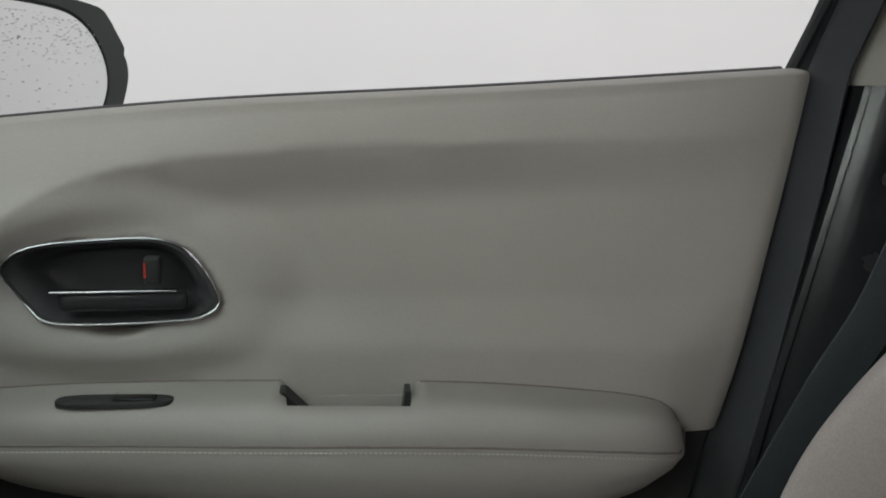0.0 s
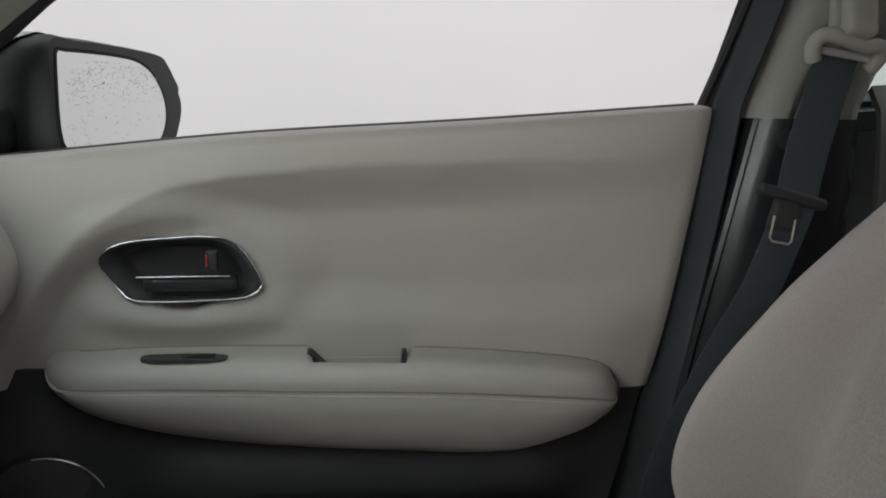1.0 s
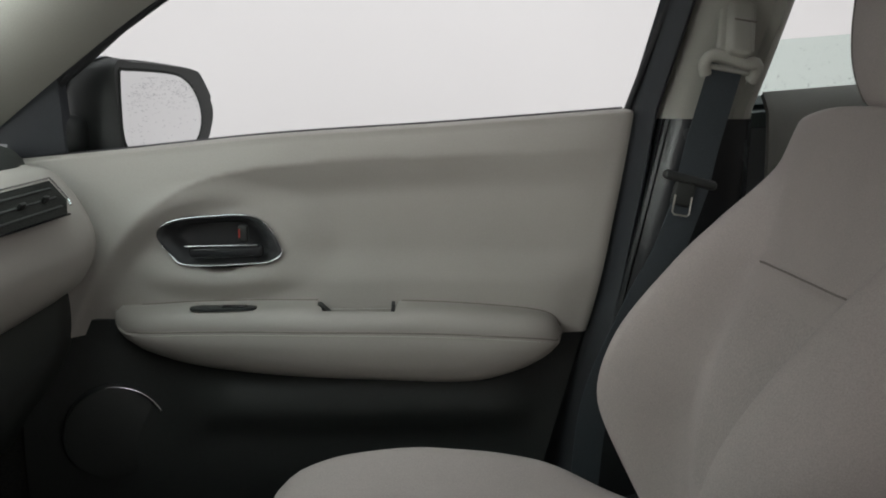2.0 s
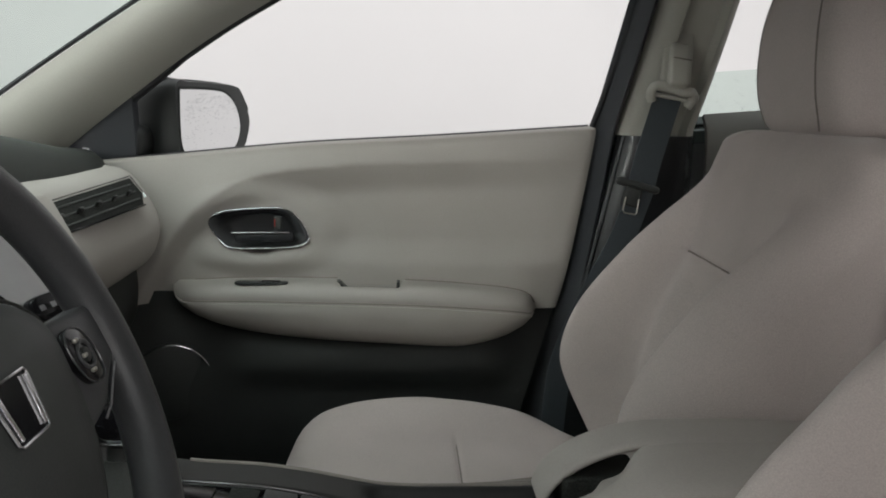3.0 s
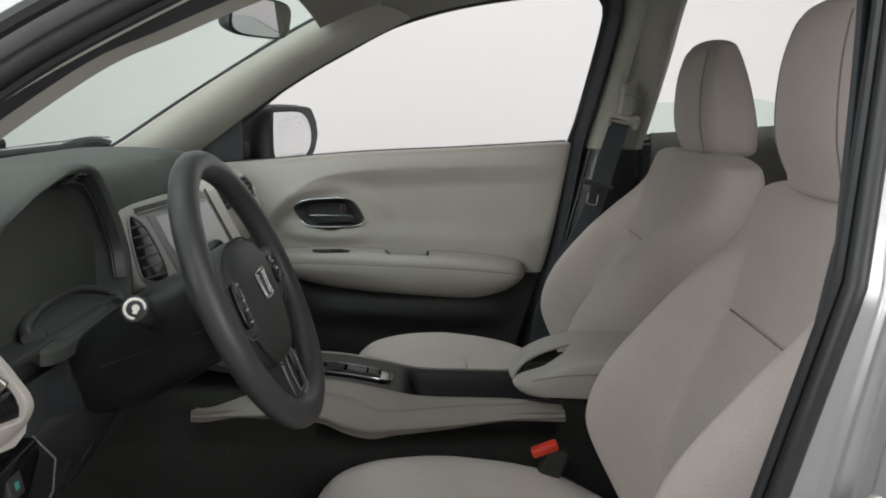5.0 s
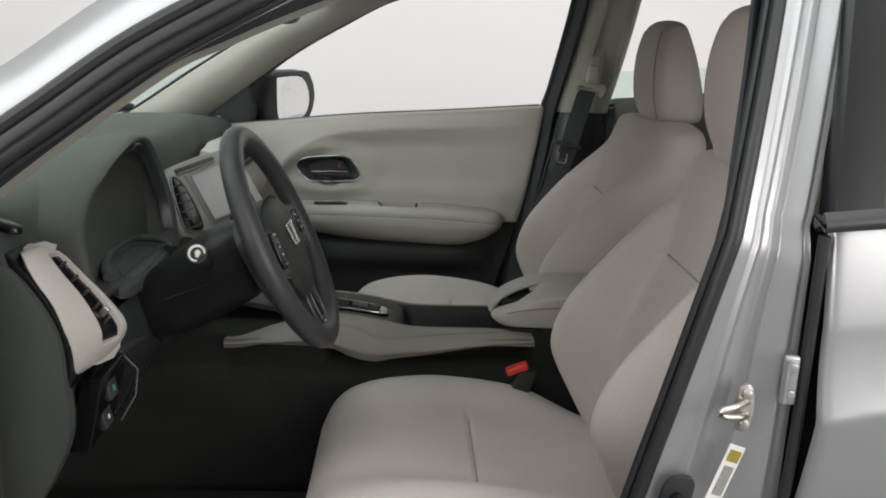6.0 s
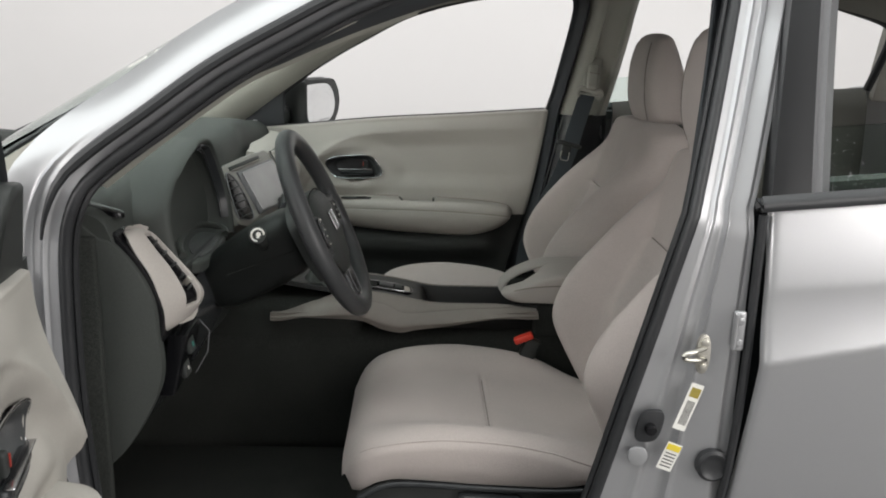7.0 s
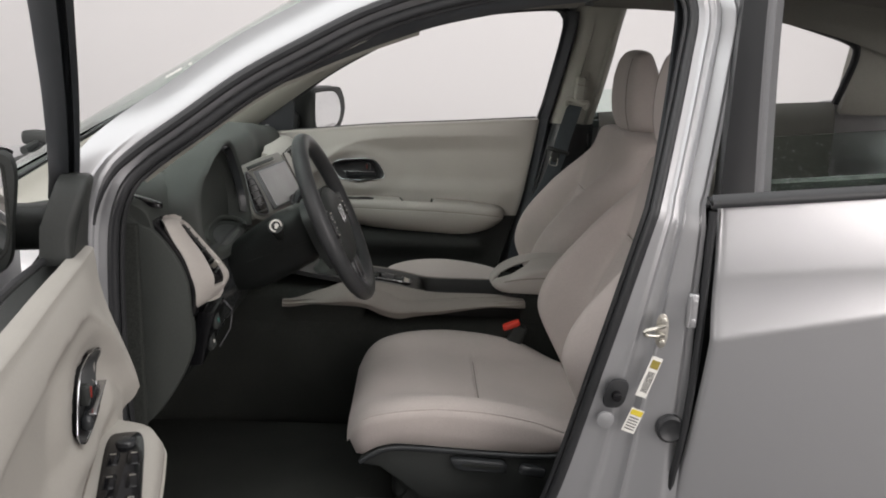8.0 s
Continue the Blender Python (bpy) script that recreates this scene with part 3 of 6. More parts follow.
def front_door(ob, m, driver):
    """A front door, built shut on the passenger side and moved by m."""
    padded = m @ Matrix.Translation((0, -0.012, 0)) if driver else m

    def put(name, bm, mat, parent=ob, label="", sharp=38):
        return part(name, moved(bm, m), mat, parent, label, sharp)

    def pad(name, bm, mat, parent=ob, label="", sharp=38):
        """A piece of the inner panel, which stands prouder on the driver's door."""
        return part(name, moved(bm, padded), mat, parent, label, sharp)

    def skin(u, v):
        x = -0.945 + 1.03 * u
        z = 0.36 + (lerp_table(BELT, x) - 0.015 - 0.36) * v
        crease = 0.012 * math.exp(-((z - 0.90 - 0.06 * (x + 0.4)) / 0.03) ** 2)
        return (x, y_skin(z) + crease + 0.02, z)

    put("outer_skin", sheet(skin, 20, 24, 0.012, (0, -1, 0)), M_PAINT)

    def shell(u, v):
        z = 0.40 + 0.60 * v
        x1 = lerp_table(REAR_EDGE, max(0.45, z)) + 0.02
        return (-0.925 + (x1 + 0.925) * u, 0.715 if driver else 0.735, z)

    put("inner_shell", sheet(shell, 6, 10, 0.05, (0, 1, 0)), M_DARK)
    trim = pad("upper_trim", sheet(lambda u, v: door_trim(u, v, driver), 120, 75, 0.004, (0, 1, 0)), M_TRIM, label="beige vinyl upper door panel", sharp=60)

    def lower(u, v):
        z = 0.40 + 0.368 * v
        x1 = lerp_table(REAR_EDGE, max(0.45, z)) - 0.003
        x = -0.89 + (x1 + 0.89) * u
        y = 0.705 - 0.030 * math.sin(math.pi * min(1, v * 1.1)) - 0.035 * smoothstep(0.50, 0.68, v) * smoothstep(0.90, 0.72, v) * smoothstep(-0.72, -0.55, x) * smoothstep(-0.1, -0.2, x)
        return (x, y, z)

    low = pad("lower_trim", sheet(lower, 40, 24, 0.006, (0, 1, 0)), M_DARK, label="black plastic lower door panel")
    pad("speaker_grille", disc((-0.757, 0.668, 0.604), (0.25, -1, 0), 0.071, 0.02, 36, 0.006), M_DARK, low)
    pad("speaker_ring", tube([(-0.757 + 0.073 * math.cos(a), 0.664 + 0.018 * math.cos(a), 0.604 + 0.073 * math.sin(a)) for a in [radians(-5 + 5 * i) for i in range(21)]], [0.0006 + 0.0016 * math.sin(math.pi * i / 20) for i in range(21)], 8, up=(0, 1, 0)), M_CHROME, low, "thin chrome speaker ring")
    rest = pad("armrest", armrest(driver), M_TRIM, label="padded beige armrest with stitched edge", sharp=70)
    seam = [armrest_ring(x, 0.7, driver)[4] for x in [(-0.705 if driver else -0.728) + (0.605 if driver else 0.628) * i / 60 for i in range(61)]]
    pad("seam", tube([(x, y - 0.0006, z) for x, y, z in seam], 0.0011, 6, up=(0, 1, 0)), M_SEAM, rest)
    joint = [x for x in [-0.715 + 0.620 * i / 70 for i in range(71)] if (x > -0.70 or not driver) and not -0.455 < x < -0.342]
    for run in ([x for x in joint if x < -0.4], [x for x in joint if x > -0.4]):
        pad("joint_line", tube([(x, trim_y(x, 0.80) - 0.0012, armrest_ring(x, 0.7, driver)[0][2] + 0.0006) for x in run], 0.0011, 6, up=(0, 1, 0)), M_SEAM, rest)
    threads = []
    for i in range(150):
        x = (-0.69 if driver else -0.715) + (0.575 if driver else 0.60) * i / 150
        _, y, z = armrest_ring(x, 0.7, driver)[4]
        threads.append(rbox((x, y - 0.0034, z - 0.0042), (0.0027, 0.0016, 0.0011), 0))
    pad("stitching", merged(*threads), M_STITCH, rest)
    pad("pull_pocket", merged(rbox((-0.398, 0.69, 0.735), (0.104, 0.004, 0.10), 0), rbox((-0.398, 0.675, 0.70), (0.104, 0.03, 0.004), 0)), M_TRIM, rest)
    # dark plates at the front and rear corners of the pull pocket
    pad("pocket_dark_corner", slab([(-0.458, 0.7975), (-0.452, 0.7975), (-0.424, 0.770), (-0.458, 0.770)], lambda a, c, h: (a, 0.664 - h, c), 0.02), M_DARK, rest)
    pad("pocket_dark_corner", slab([(-0.349, 0.7975), (-0.344, 0.7975), (-0.344, 0.770), (-0.352, 0.770)], lambda a, c, h: (a, 0.664 - h, c), 0.02), M_DARK, rest)
    # release handle in its dished bezel
    base_y = trim_y(HANDLE_X - 0.13, HANDLE_Z) - 0.006

    def bez(a, c, h):
        x, z = HANDLE_X + a, HANDLE_Z + c
        return (x, trim_y(x, z) - 0.003 - h, z)

    out = spline([(a, c, 0) for a, c in BEZEL], 60, closed=True)

    def dish(u, v):
        p = out[round(u * 60) % 60]
        k = [1.0, 0.94, 0.86, 0.78, 0.70, 0.62, 0.4, 0.15, 0.0005][round(v * 8)]
        h = [0.002, 0.004, 0.0, -0.010, -0.022, -0.026, -0.027, -0.027, -0.027][round(v * 8)]
        return bez(p.x * k, p.y * k, h)

    handle = pad("release_handle", sheet(dish, 60, 8, closed=True), M_WHEEL, label="dark dished door release with chrome rim")
    # rim drawn thinner at its sides, standing in for the shade there
    pad("chrome_rim", tube([bez(p.x, p.y, 0.003) for p in out], [0.0005 + 0.0010 * smoothstep(0.012, 0.028, abs(p.y)) for p in out], 8, closed=True, up=(0, 1, 0)), M_CHROME, handle, "bright chrome rim")
    pad("lever", merged(rbox((HANDLE_X + 0.010, 0.690, HANDLE_Z - 0.0135), (0.106, 0.014, 0.018), 0.006, turn=(0, -1, 0))), M_SATIN, handle)
    pad("lever_edge", rbox((HANDLE_X + 0.004, 0.6845, HANDLE_Z - 0.0040), (0.104, 0.010, 0.0024), 0.0011, turn=(0, -1, 0)), M_CHROME, handle, "chrome lever edge")
    pad("lock_tab", rbox((HANDLE_X + 0.034, 0.694, HANDLE_Z + 0.012), (0.014, 0.012, 0.024), 0.003), M_DARK, handle)
    pad("lock_mark", rbox((HANDLE_X + 0.029, 0.6875, HANDLE_Z + 0.013), (0.0022, 0.002, 0.013), 0), M_LOCK, handle, "red lock mark")
    if driver:
        plate = pad("switch_plate", slab(superellipse(0.135, 0.024, 40, 5), lambda a, c, h: (-0.528 + a, 0.6575 - c - 0.03 * a, 0.8025 + h), 0.006, 0.002), M_GLOSS, rest, "black window switch panel")
        pad("mirror_knob", disc((-0.628, 0.659, 0.8085), (0, 0, 1), 0.0125, 0.008, 24, 0.003), M_SATIN, rest)
        for k, (dx, dy) in enumerate(((-0.587, 0.671), (-0.587, 0.647), (-0.531, 0.670), (-0.531, 0.645), (-0.48, 0.668), (-0.48, 0.643))):
            pad("window_switch", rbox((dx, dy, 0.8015), (0.032, 0.015, 0.007), 0.003, turn=(0, 6, 0)), M_GLOSS, rest)
            pad("switch_mark", rbox((dx - 0.008, dy, 0.8058), (0.0022, 0.007, 0.0008), 0, turn=(0, 6, 0)), M_STEEL, rest)
    else:
        pad("window_switch", slab(superellipse(0.047, 0.012, 40, 3), lambda a, c, h: (-0.588 + a, 0.650 - c, 0.7995 + h), 0.004, 0.001), M_DARK, rest, "dark window switch slot")
        pad("switch_rocker", rbox((-0.572, 0.650, 0.7992), (0.034, 0.012, 0.004), 0.001), M_GLOSS, rest)

    # window frame, belt seal, mirror corner
    frame_line = spline([(x, 0, z) for x, z in WINDOW], 90)

    def sash(u, v):
        i = round(u * 89)
        p = frame_line[i]
        t = frame_line[min(89, i + 1)] - frame_line[max(0, i - 1)]
        n = Vector((-t.z, 0, t.x)).normalized()
        q = p + n * (0.012 + (0.040 + 0.040 * smoothstep(1.12, 1.06, p.z)) * smoothstep(-0.35, 0.0, p.x) * (1 if p.x > -0.35 else 0)) * v
        ridge = 0.010 * math.sin(min(1, v * 1.6) * math.pi)
        lean = 0.165 * max(0.0, q.z - 1.05) - 0.024 if driver else 0.0
        return (q.x, y_inner(q.z) + lean + 0.020 - ridge + 0.012 * v, q.z)

    put("window_frame", sheet(sash, 89, 8, 0.028 if driver else 0.010, (0, 1, 0)), M_FRAME, label="black window frame and seal", sharp=60)
    belt = [(x, 0.742, lerp_table(BELT, x) - 0.005) for x in [-0.87 + 0.87 * i / 30 for i in range(31)]]
    put("belt_seal", tube(belt, 0.0052, 8, up=(0, 0, 1)), M_RUBBER)
    put("mirror_corner", slab([(-0.865, 0.995), (-0.71, 1.012), (-0.714, 1.060), (-0.722, 1.092), (-0.735, 1.112), (-0.752, 1.120), (-0.80, 1.116), (-0.865, 1.070)] if driver else
                              [(-0.95, 0.995), (-0.8215, 1.010), (-0.8180, 1.125), (-0.824, 1.128), (-0.87, 1.095), (-0.95, 1.030)],
                              lambda a, c, h: (a, (0.706 if driver else 0.735) - 0.35 * max(0, c - 1.05) - h, c), 0.04 if driver else 0.03, 0.012 if driver else 0.006, 3 if driver else 2), M_DARK if driver else M_FRAME, label="black mirror corner cover")
    # outside mirror
    tilt = pose(0, 0, 0, 0, 0, -14)

    def mpos(a, c, h):
        v = tilt @ Vector((h, a, 0))
        return (-0.722 + v.x, 0.941 + v.y, 1.060 + c)

    shape = [(-0.166, 0.080), (-0.11, 0.0855), (-0.01, 0.0845), (0.090, 0.0798), (0.115, 0.069), (0.133, 0.052), (0.150, 0.034), (0.147, 0.026), (0.1535, 0.018),
             (0.156, 0.001), (0.146, -0.023), (0.126, -0.048), (0.07, -0.075), (-0.07, -0.078), (-0.148, -0.062), (-0.163, 0.0)]
    o = spline([(a, c, 0) for a, c in shape], 90, closed=True)
    rings = []
    for k, h in ((0.90, 0.004), (1.0, 0.004), (1.03, -0.004), (1.03, -0.03), (0.97, -0.07), (0.80, -0.105), (0.45, -0.125)):
        rings.append([Vector(mpos(p.x * k, p.y * k, h)) for p in o])
    mirror = put("mirror_housing", loft(rings), M_DARK, label="black door mirror housing")
    cap = []
    for k, h, low in ((1.036, -0.018, 0.0815), (1.040, -0.034, 0.075), (1.016, -0.058, 0.064), (0.968, -0.080, 0.054), (0.83, -0.1065, 0.042), (0.47, -0.128, 0.025)):
        arch = [p for p in o[-14:] + o[:62] if p.y * k > low * k]
        cap.append([Vector(mpos(p.x * k * 1.004, p.y * k * 1.01 + 0.001, h)) for p in spline(arch, 40)])
    bmc = bmesh.new()
    rows = [[bmc.verts.new(p) for p in r] for r in cap]
    for ra, rb in zip(rows, rows[1:]):
        for i in range(len(ra) - 1):
            bmc.faces.new((ra[i], ra[i + 1], rb[i + 1], rb[i]))
    put("mirror_cap", bmc, M_PAINT, mirror, "silver painted mirror cap")
    face = [(p.x, p.y) for p in spline([(-0.150, 0.066, 0), (-0.142, 0.0685, 0), (-0.10, 0.0695, 0), (-0.026, 0.069, 0), (0.025, 0.066, 0), (0.058, 0.057, 0), (0.084, 0.041, 0), (0.102, 0.019, 0), (0.1085, -0.003, 0),
                                         (0.104, -0.023, 0), (0.09, -0.041, 0), (0.06, -0.055, 0), (0.0, -0.062, 0), (-0.10, -0.062, 0), (-0.135, -0.050, 0), (-0.150, -0.020, 0)], 60, closed=True)]
    face = [(a - 0.005, c + 0.002) for a, c in face]
    put("glass_groove", tube([mpos(a * 1.03 + 0.001, c * 1.05, 0.0045) for a, c in face], 0.0012, 6, closed=True, up=(1, 0, 0)), M_CARPET, mirror)
    put("mirror_glass", slab(face, lambda a, c, h: mpos(a, c, 0.0052 + h), 0.003), M_MIRROR, mirror, "wet rain-spotted mirror glass")
    rng = random.Random(5)
    drops = []
    while len(drops) < 420:
        a, c = rng.uniform(-0.146, 0.100), rng.uniform(-0.06, 0.068)
        if ((a + 0.024) / 0.126) ** 4 + (c / 0.068) ** 4 > 0.8 or rng.random() > 0.06 + 0.9 * smoothstep(0.0, 0.062, c) + 0.3 * (a < -0.08):
            continue
        r = rng.uniform(0.0002, 0.0006)
        drops.append(slab([(r * rng.uniform(0.7, 1.5) * math.cos(k), r * math.sin(k)) for k in (0, 1.05, 2.1, 3.14, 4.2, 5.24)],
                          lambda p, q, h, a=a, c=c: mpos(a + p, c + q, 0.0062 + h), 0.0008))
    tagged(put("rain_drops", merged(*drops), M_DROPLET, mirror), kind="stuff")
    if not driver:
        words = bpy.data.curves.new("mirror_words", "FONT")
        words.body, words.size, words.extrude, words.align_x = "OBJECTS IN MIRROR ARE", 0.0085, 0.0001, "CENTER"
        words.materials.append(M_DROPLET)
        wo = new("mirror_words", words)
        wo.parent = mirror
        c0, ca, cu = (Vector(mpos(*q)) for q in ((0.0, -0.052, 0.0064), (1.0, -0.052, 0.0064), (0.0, 0.948, 0.0064)))
        ax, ay = ca - c0, cu - c0
        az = ax.cross(ay)
        wo.matrix_local = Matrix(((ax.x, ay.x, az.x, c0.x), (ax.y, ay.y, az.y, c0.y), (ax.z, ay.z, az.z, c0.z), (0, 0, 0, 1)))
        tagged(wo, "faint warning words on the mirror")
    put("mirror_arm", rbox((-0.845, 0.80, 1.035), (0.07, 0.13, 0.06), 0.02), M_DARK, mirror)
    return mirror


passenger_door = thing("front_door", "closed beige car door with padded armrest and open window", "car door", "front doors of the car", at=(-0.4, 0.75, 0.36))
front_door(passenger_door, Matrix(), False)
driver_door = thing("front_door", "wide open beige car door with black window switches", "car door", "front doors of the car", at=(-0.9, -0.85, 0.36))
HINGE = (-1.040, -0.846)
OPEN = 76
front_door(driver_door, Matrix.Translation((*HINGE, 0.015)) @ Matrix.Rotation(radians(-OPEN), 4, "Z") @ Matrix.Translation((-HINGE[0], -HINGE[1], 0)) @ MIRROR_Y, True)


# rear doors with their windows wound down
def rear_door(m, label):
    ob = thing("rear_door", label, "car door", "rear doors of the car", at=(0.5, 0.8 if m == Matrix() else -0.8, 0.36))

    def put(name, bm, mat, parent=ob, lab="", sharp=38):
        return part(name, moved(bm, m), mat, parent, lab, sharp)

    def skin(u, v):
        x = 0.112 + 0.89 * u ** 1.8
        top = lerp_table(BELT, x) - 0.022
        z = 0.36 + (top - 0.36) * v
        line, soft = 0.838 + 0.184 * (x - 0.093), 0.950 + 0.09 * (x - 0.093)
        up = (z - line) / (soft - line)
        y = 0.824 - 0.010 * math.exp((0.112 - x) / 0.003)
        if up > 0:
            w = min(up, 1.0)
            y -= (soft - line) * (0.28 * w - 0.13 * w * w) + 0.12 * max(0.0, z - soft) + 0.6 * max(0.0, z - soft) ** 2
        else:
            y -= 0.15 * (line - z)
        return (x - 0.018 * smoothstep(0.85, 0.45, z) * (1 - u), y, z)

    put("outer_skin", sheet(skin, 60, 110, 0.02, (0, -1, 0)), M_PAINT, lab="silver painted door skin", sharp=60)
    put("front_edge_seal", tube([(0.1005 - 0.018 * smoothstep(0.85, 0.45, z), y_skin(z) - 0.012, z) for z in [0.40 + 0.66 * i / 20 for i in range(21)]], 0.0070, 8, up=(0, 1, 0)), M_RUBBER)

    def inner(u, v):
        x = 0.21 + 0.80 * u
        z = 0.40 + (lerp_table(BELT, x) + 0.005 - 0.40) * v
        return (x, 0.70 - 0.02 * math.sin(v * math.pi) + 0.025 * smoothstep(0.93, 1.0, v) ** 2, z)

    # lining is grey-green on the passenger side, near black on the driver's
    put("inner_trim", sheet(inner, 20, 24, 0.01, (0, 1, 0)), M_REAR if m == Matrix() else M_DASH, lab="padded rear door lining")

    def moulding(u, v):
        x = 0.092 + 0.91 * u
        z = lerp_table(BELT, x) - 0.024 + 0.022 * v
        return (x, y_skin(z) + 0.004 + 0.005 * math.sin(v * math.pi), z)

    put("belt_moulding", sheet(moulding, 20, 6, 0.03, (0, -1, 0)), M_RUBBER)

    def post(u, v):
        z = 1.075 + 0.365 * u
        xf = lerp_table([(1.07, 0.104), (1.22, 0.126), (1.35, 0.146), (1.44, 0.160)], z)
        w = lerp_table([(1.07, 0.058), (1.22, 0.050), (1.35, 0.044), (1.44, 0.042)], z)
        return (xf + w * v, y_skin(z) + 0.002 * math.sin(v * math.pi), z)

    put("window_post", sheet(post, 12, 4, 0.05, (0, -1, 0)), M_POST, lab="black satin window post")

    def channel(u, v):
        z = 1.085 + 0.36 * u
        xf = lerp_table([(1.07, 0.163), (1.22, 0.177), (1.35, 0.191), (1.44, 0.203)], z)
        return (xf + 0.016 * v, y_skin(z) - 0.004 - 0.006 * math.sin(v * math.pi), z)

    put("glass_channel", sheet(channel, 12, 4, 0.03, (0, -1, 0)), M_SASH, lab="grey window channel")
    line = spline([(0.205, 0, 1.450), (0.45, 0, 1.459), (0.70, 0, 1.437), (0.88, 0, 1.398), (1.0, 0, 1.360), (1.021, 0, 1.316), (1.015, 0, 1.24), (1.004, 0, 1.165)], 50)
    put("window_frame", tube([(p.x, y_inner(p.z) + 0.015, p.z) for p in line], 0.013, 8, wide=1.0, up=(0, 1, 0)), M_RUBBER)

    def pane(u, v):
        x = 0.18 + (0.63 if m == Matrix() else 0.81) * u
        z = lerp_table(BELT, x) - 0.05 + v * (0.13 - (0.28 * max(0.0, x - 0.46) if m == Matrix() else 0.0))
        return (x, y_inner(z) + 0.045, z)

    g = put("half_open_pane", sheet(pane, 12, 3, 0.004, (0, -1, 0)), M_GLASS, lab="lowered tinted window pane with rain drops")
    g.visible_shadow = False
    rng = random.Random(9)
    drops = []
    for _ in range(420):
        u, v = rng.random() ** 1.1, rng.uniform(0.15, 0.9)
        c = Vector(pane(u, v)) + Vector((0, 0.001, 0))
        r = rng.uniform(0.0004, 0.0010)
        drops.append(disc(c, (0, 1, 0.3), r, 0.0008, 7))
    tagged(put("rain_drops", merged(*drops), M_BEAD, g), kind="stuff")


rear_door(Matrix(), "closed silver rear car door with window half down")
rear_door(MIRROR_Y, "closed silver rear car door with rain-spotted window half down")

# ---- seats ----
BK_BOL = [(0.53, -0.015), (0.62, -0.062), (0.70, -0.092), (0.78, -0.072), (0.88, 0.006), (0.94, 0.072), (0.98, 0.122), (1.01, 0.152), (1.04, 0.164), (1.08, 0.176)]
BK_MID = [(0.53, 0.04), (0.62, 0.035), (0.75, 0.055), (0.89, 0.112), (1.0, 0.148), (1.04, 0.160), (1.08, 0.182)]
BK_BACK = [(0.53, 0.215), (0.70, 0.230), (0.90, 0.268), (1.04, 0.292), (1.08, 0.285)]
BK_HALF = [(0.53, 0.200), (0.62, 0.238), (0.70, 0.250), (0.80, 0.250), (0.90, 0.248), (0.96, 0.247), (1.02, 0.243), (1.06, 0.232), (1.08, 0.218)]


BK_LEAN = [(0.53, 0.012), (0.70, 0.020), (0.80, 0.016), (0.88, 0.014), (0.96, 0.022), (1.035, 0.030), (1.08, 0.030)]


def back_front(f, z, lean=0.0):
    """The front face of a backrest: f from -1 to 1 across; lean: 1 for the seat set further upright."""
    g = smoothstep(0.50, 0.76, abs(f))
    soft = noise.noise(Vector((f * 2.2 + 7, z * 9, 1.3))) + 0.5 * noise.noise(Vector((f * 5.5, z * 21, 4.1)))
    crease = 0.005 * math.exp(-((z - 0.892) / 0.0045) ** 2) * smoothstep(0.60, 0.50, abs(f)) + 0.003 * math.exp(-((abs(f) - 0.55) / 0.03) ** 2) * smoothstep(0.56, 0.62, z) * smoothstep(1.0, 0.95, z)
    return lerp_table(BK_MID, z) * (1 - g) + lerp_table(BK_BOL, z) * g + 0.0022 * soft + crease - lean * lerp_table(BK_LEAN, z)


def back_ring(z, shrink=1.0, lean=0.0):
    half = lerp_table(BK_HALF, z) * shrink
    xb = lerp_table(BK_BACK, z)
    out = []
    n = 72
    for i in range(n + 1):
        f = math.sin((i / n - 0.5) * math.pi)
        xf = back_front(f, z, lean)
        xm = (xf + xb) / 2
        k = (1 - abs(f) ** 5) ** 0.5
        out.append(Vector((xm + (xf - xm) * k * (0.6 + 0.4 * shrink), f * half, z)))
    for i in range(1, 13):
        f = math.sin((0.5 - i / 13) * math.pi)
        xm = (back_front(f, z, lean) + xb) / 2
        out.append(Vector((xm + (xb - xm) * (1 - abs(f) ** 14) ** 0.4 * (0.6 + 0.4 * shrink), f * half, z)))
    return out


def backrest(lean=0.0):
    zs = sorted([0.53 + 0.535 * i / 44 for i in range(45)] + [0.892 + d for d in (-0.011, -0.0075, -0.005, -0.0025, 0.0, 0.0025, 0.005, 0.0075, 0.011)])
    rings = [back_ring(z, 1.0, lean) for z in zs]
    for k in range(1, 7):
        a = k / 6 * math.pi / 2
        rings.append(back_ring(1.065 + 0.022 * math.sin(a), 1 - 0.55 * (1 - math.cos(a)), lean))
    return loft(rings)


CU_EDGE = [(-0.526, 0.535), (-0.508, 0.570), (-0.47, 0.598), (-0.38, 0.618), (-0.28, 0.618), (-0.15, 0.600), (-0.05, 0.560), (0.02, 0.54)]
CU_MID = [(-0.526, 0.530), (-0.508, 0.560), (-0.47, 0.582), (-0.38, 0.588), (-0.25, 0.577), (-0.10, 0.560), (0.02, 0.54)]
CU_LOW = [(-0.526, 0.520), (-0.508, 0.488), (-0.495, 0.486), (-0.463, 0.508), (-0.42, 0.519), (-0.25, 0.511), (-0.10, 0.508), (0.02, 0.528)]
CU_HALF = [(-0.526, 0.185), (-0.50, 0.225), (-0.42, 0.242), (-0.2, 0.246), (-0.08, 0.240), (0.02, 0.20)]


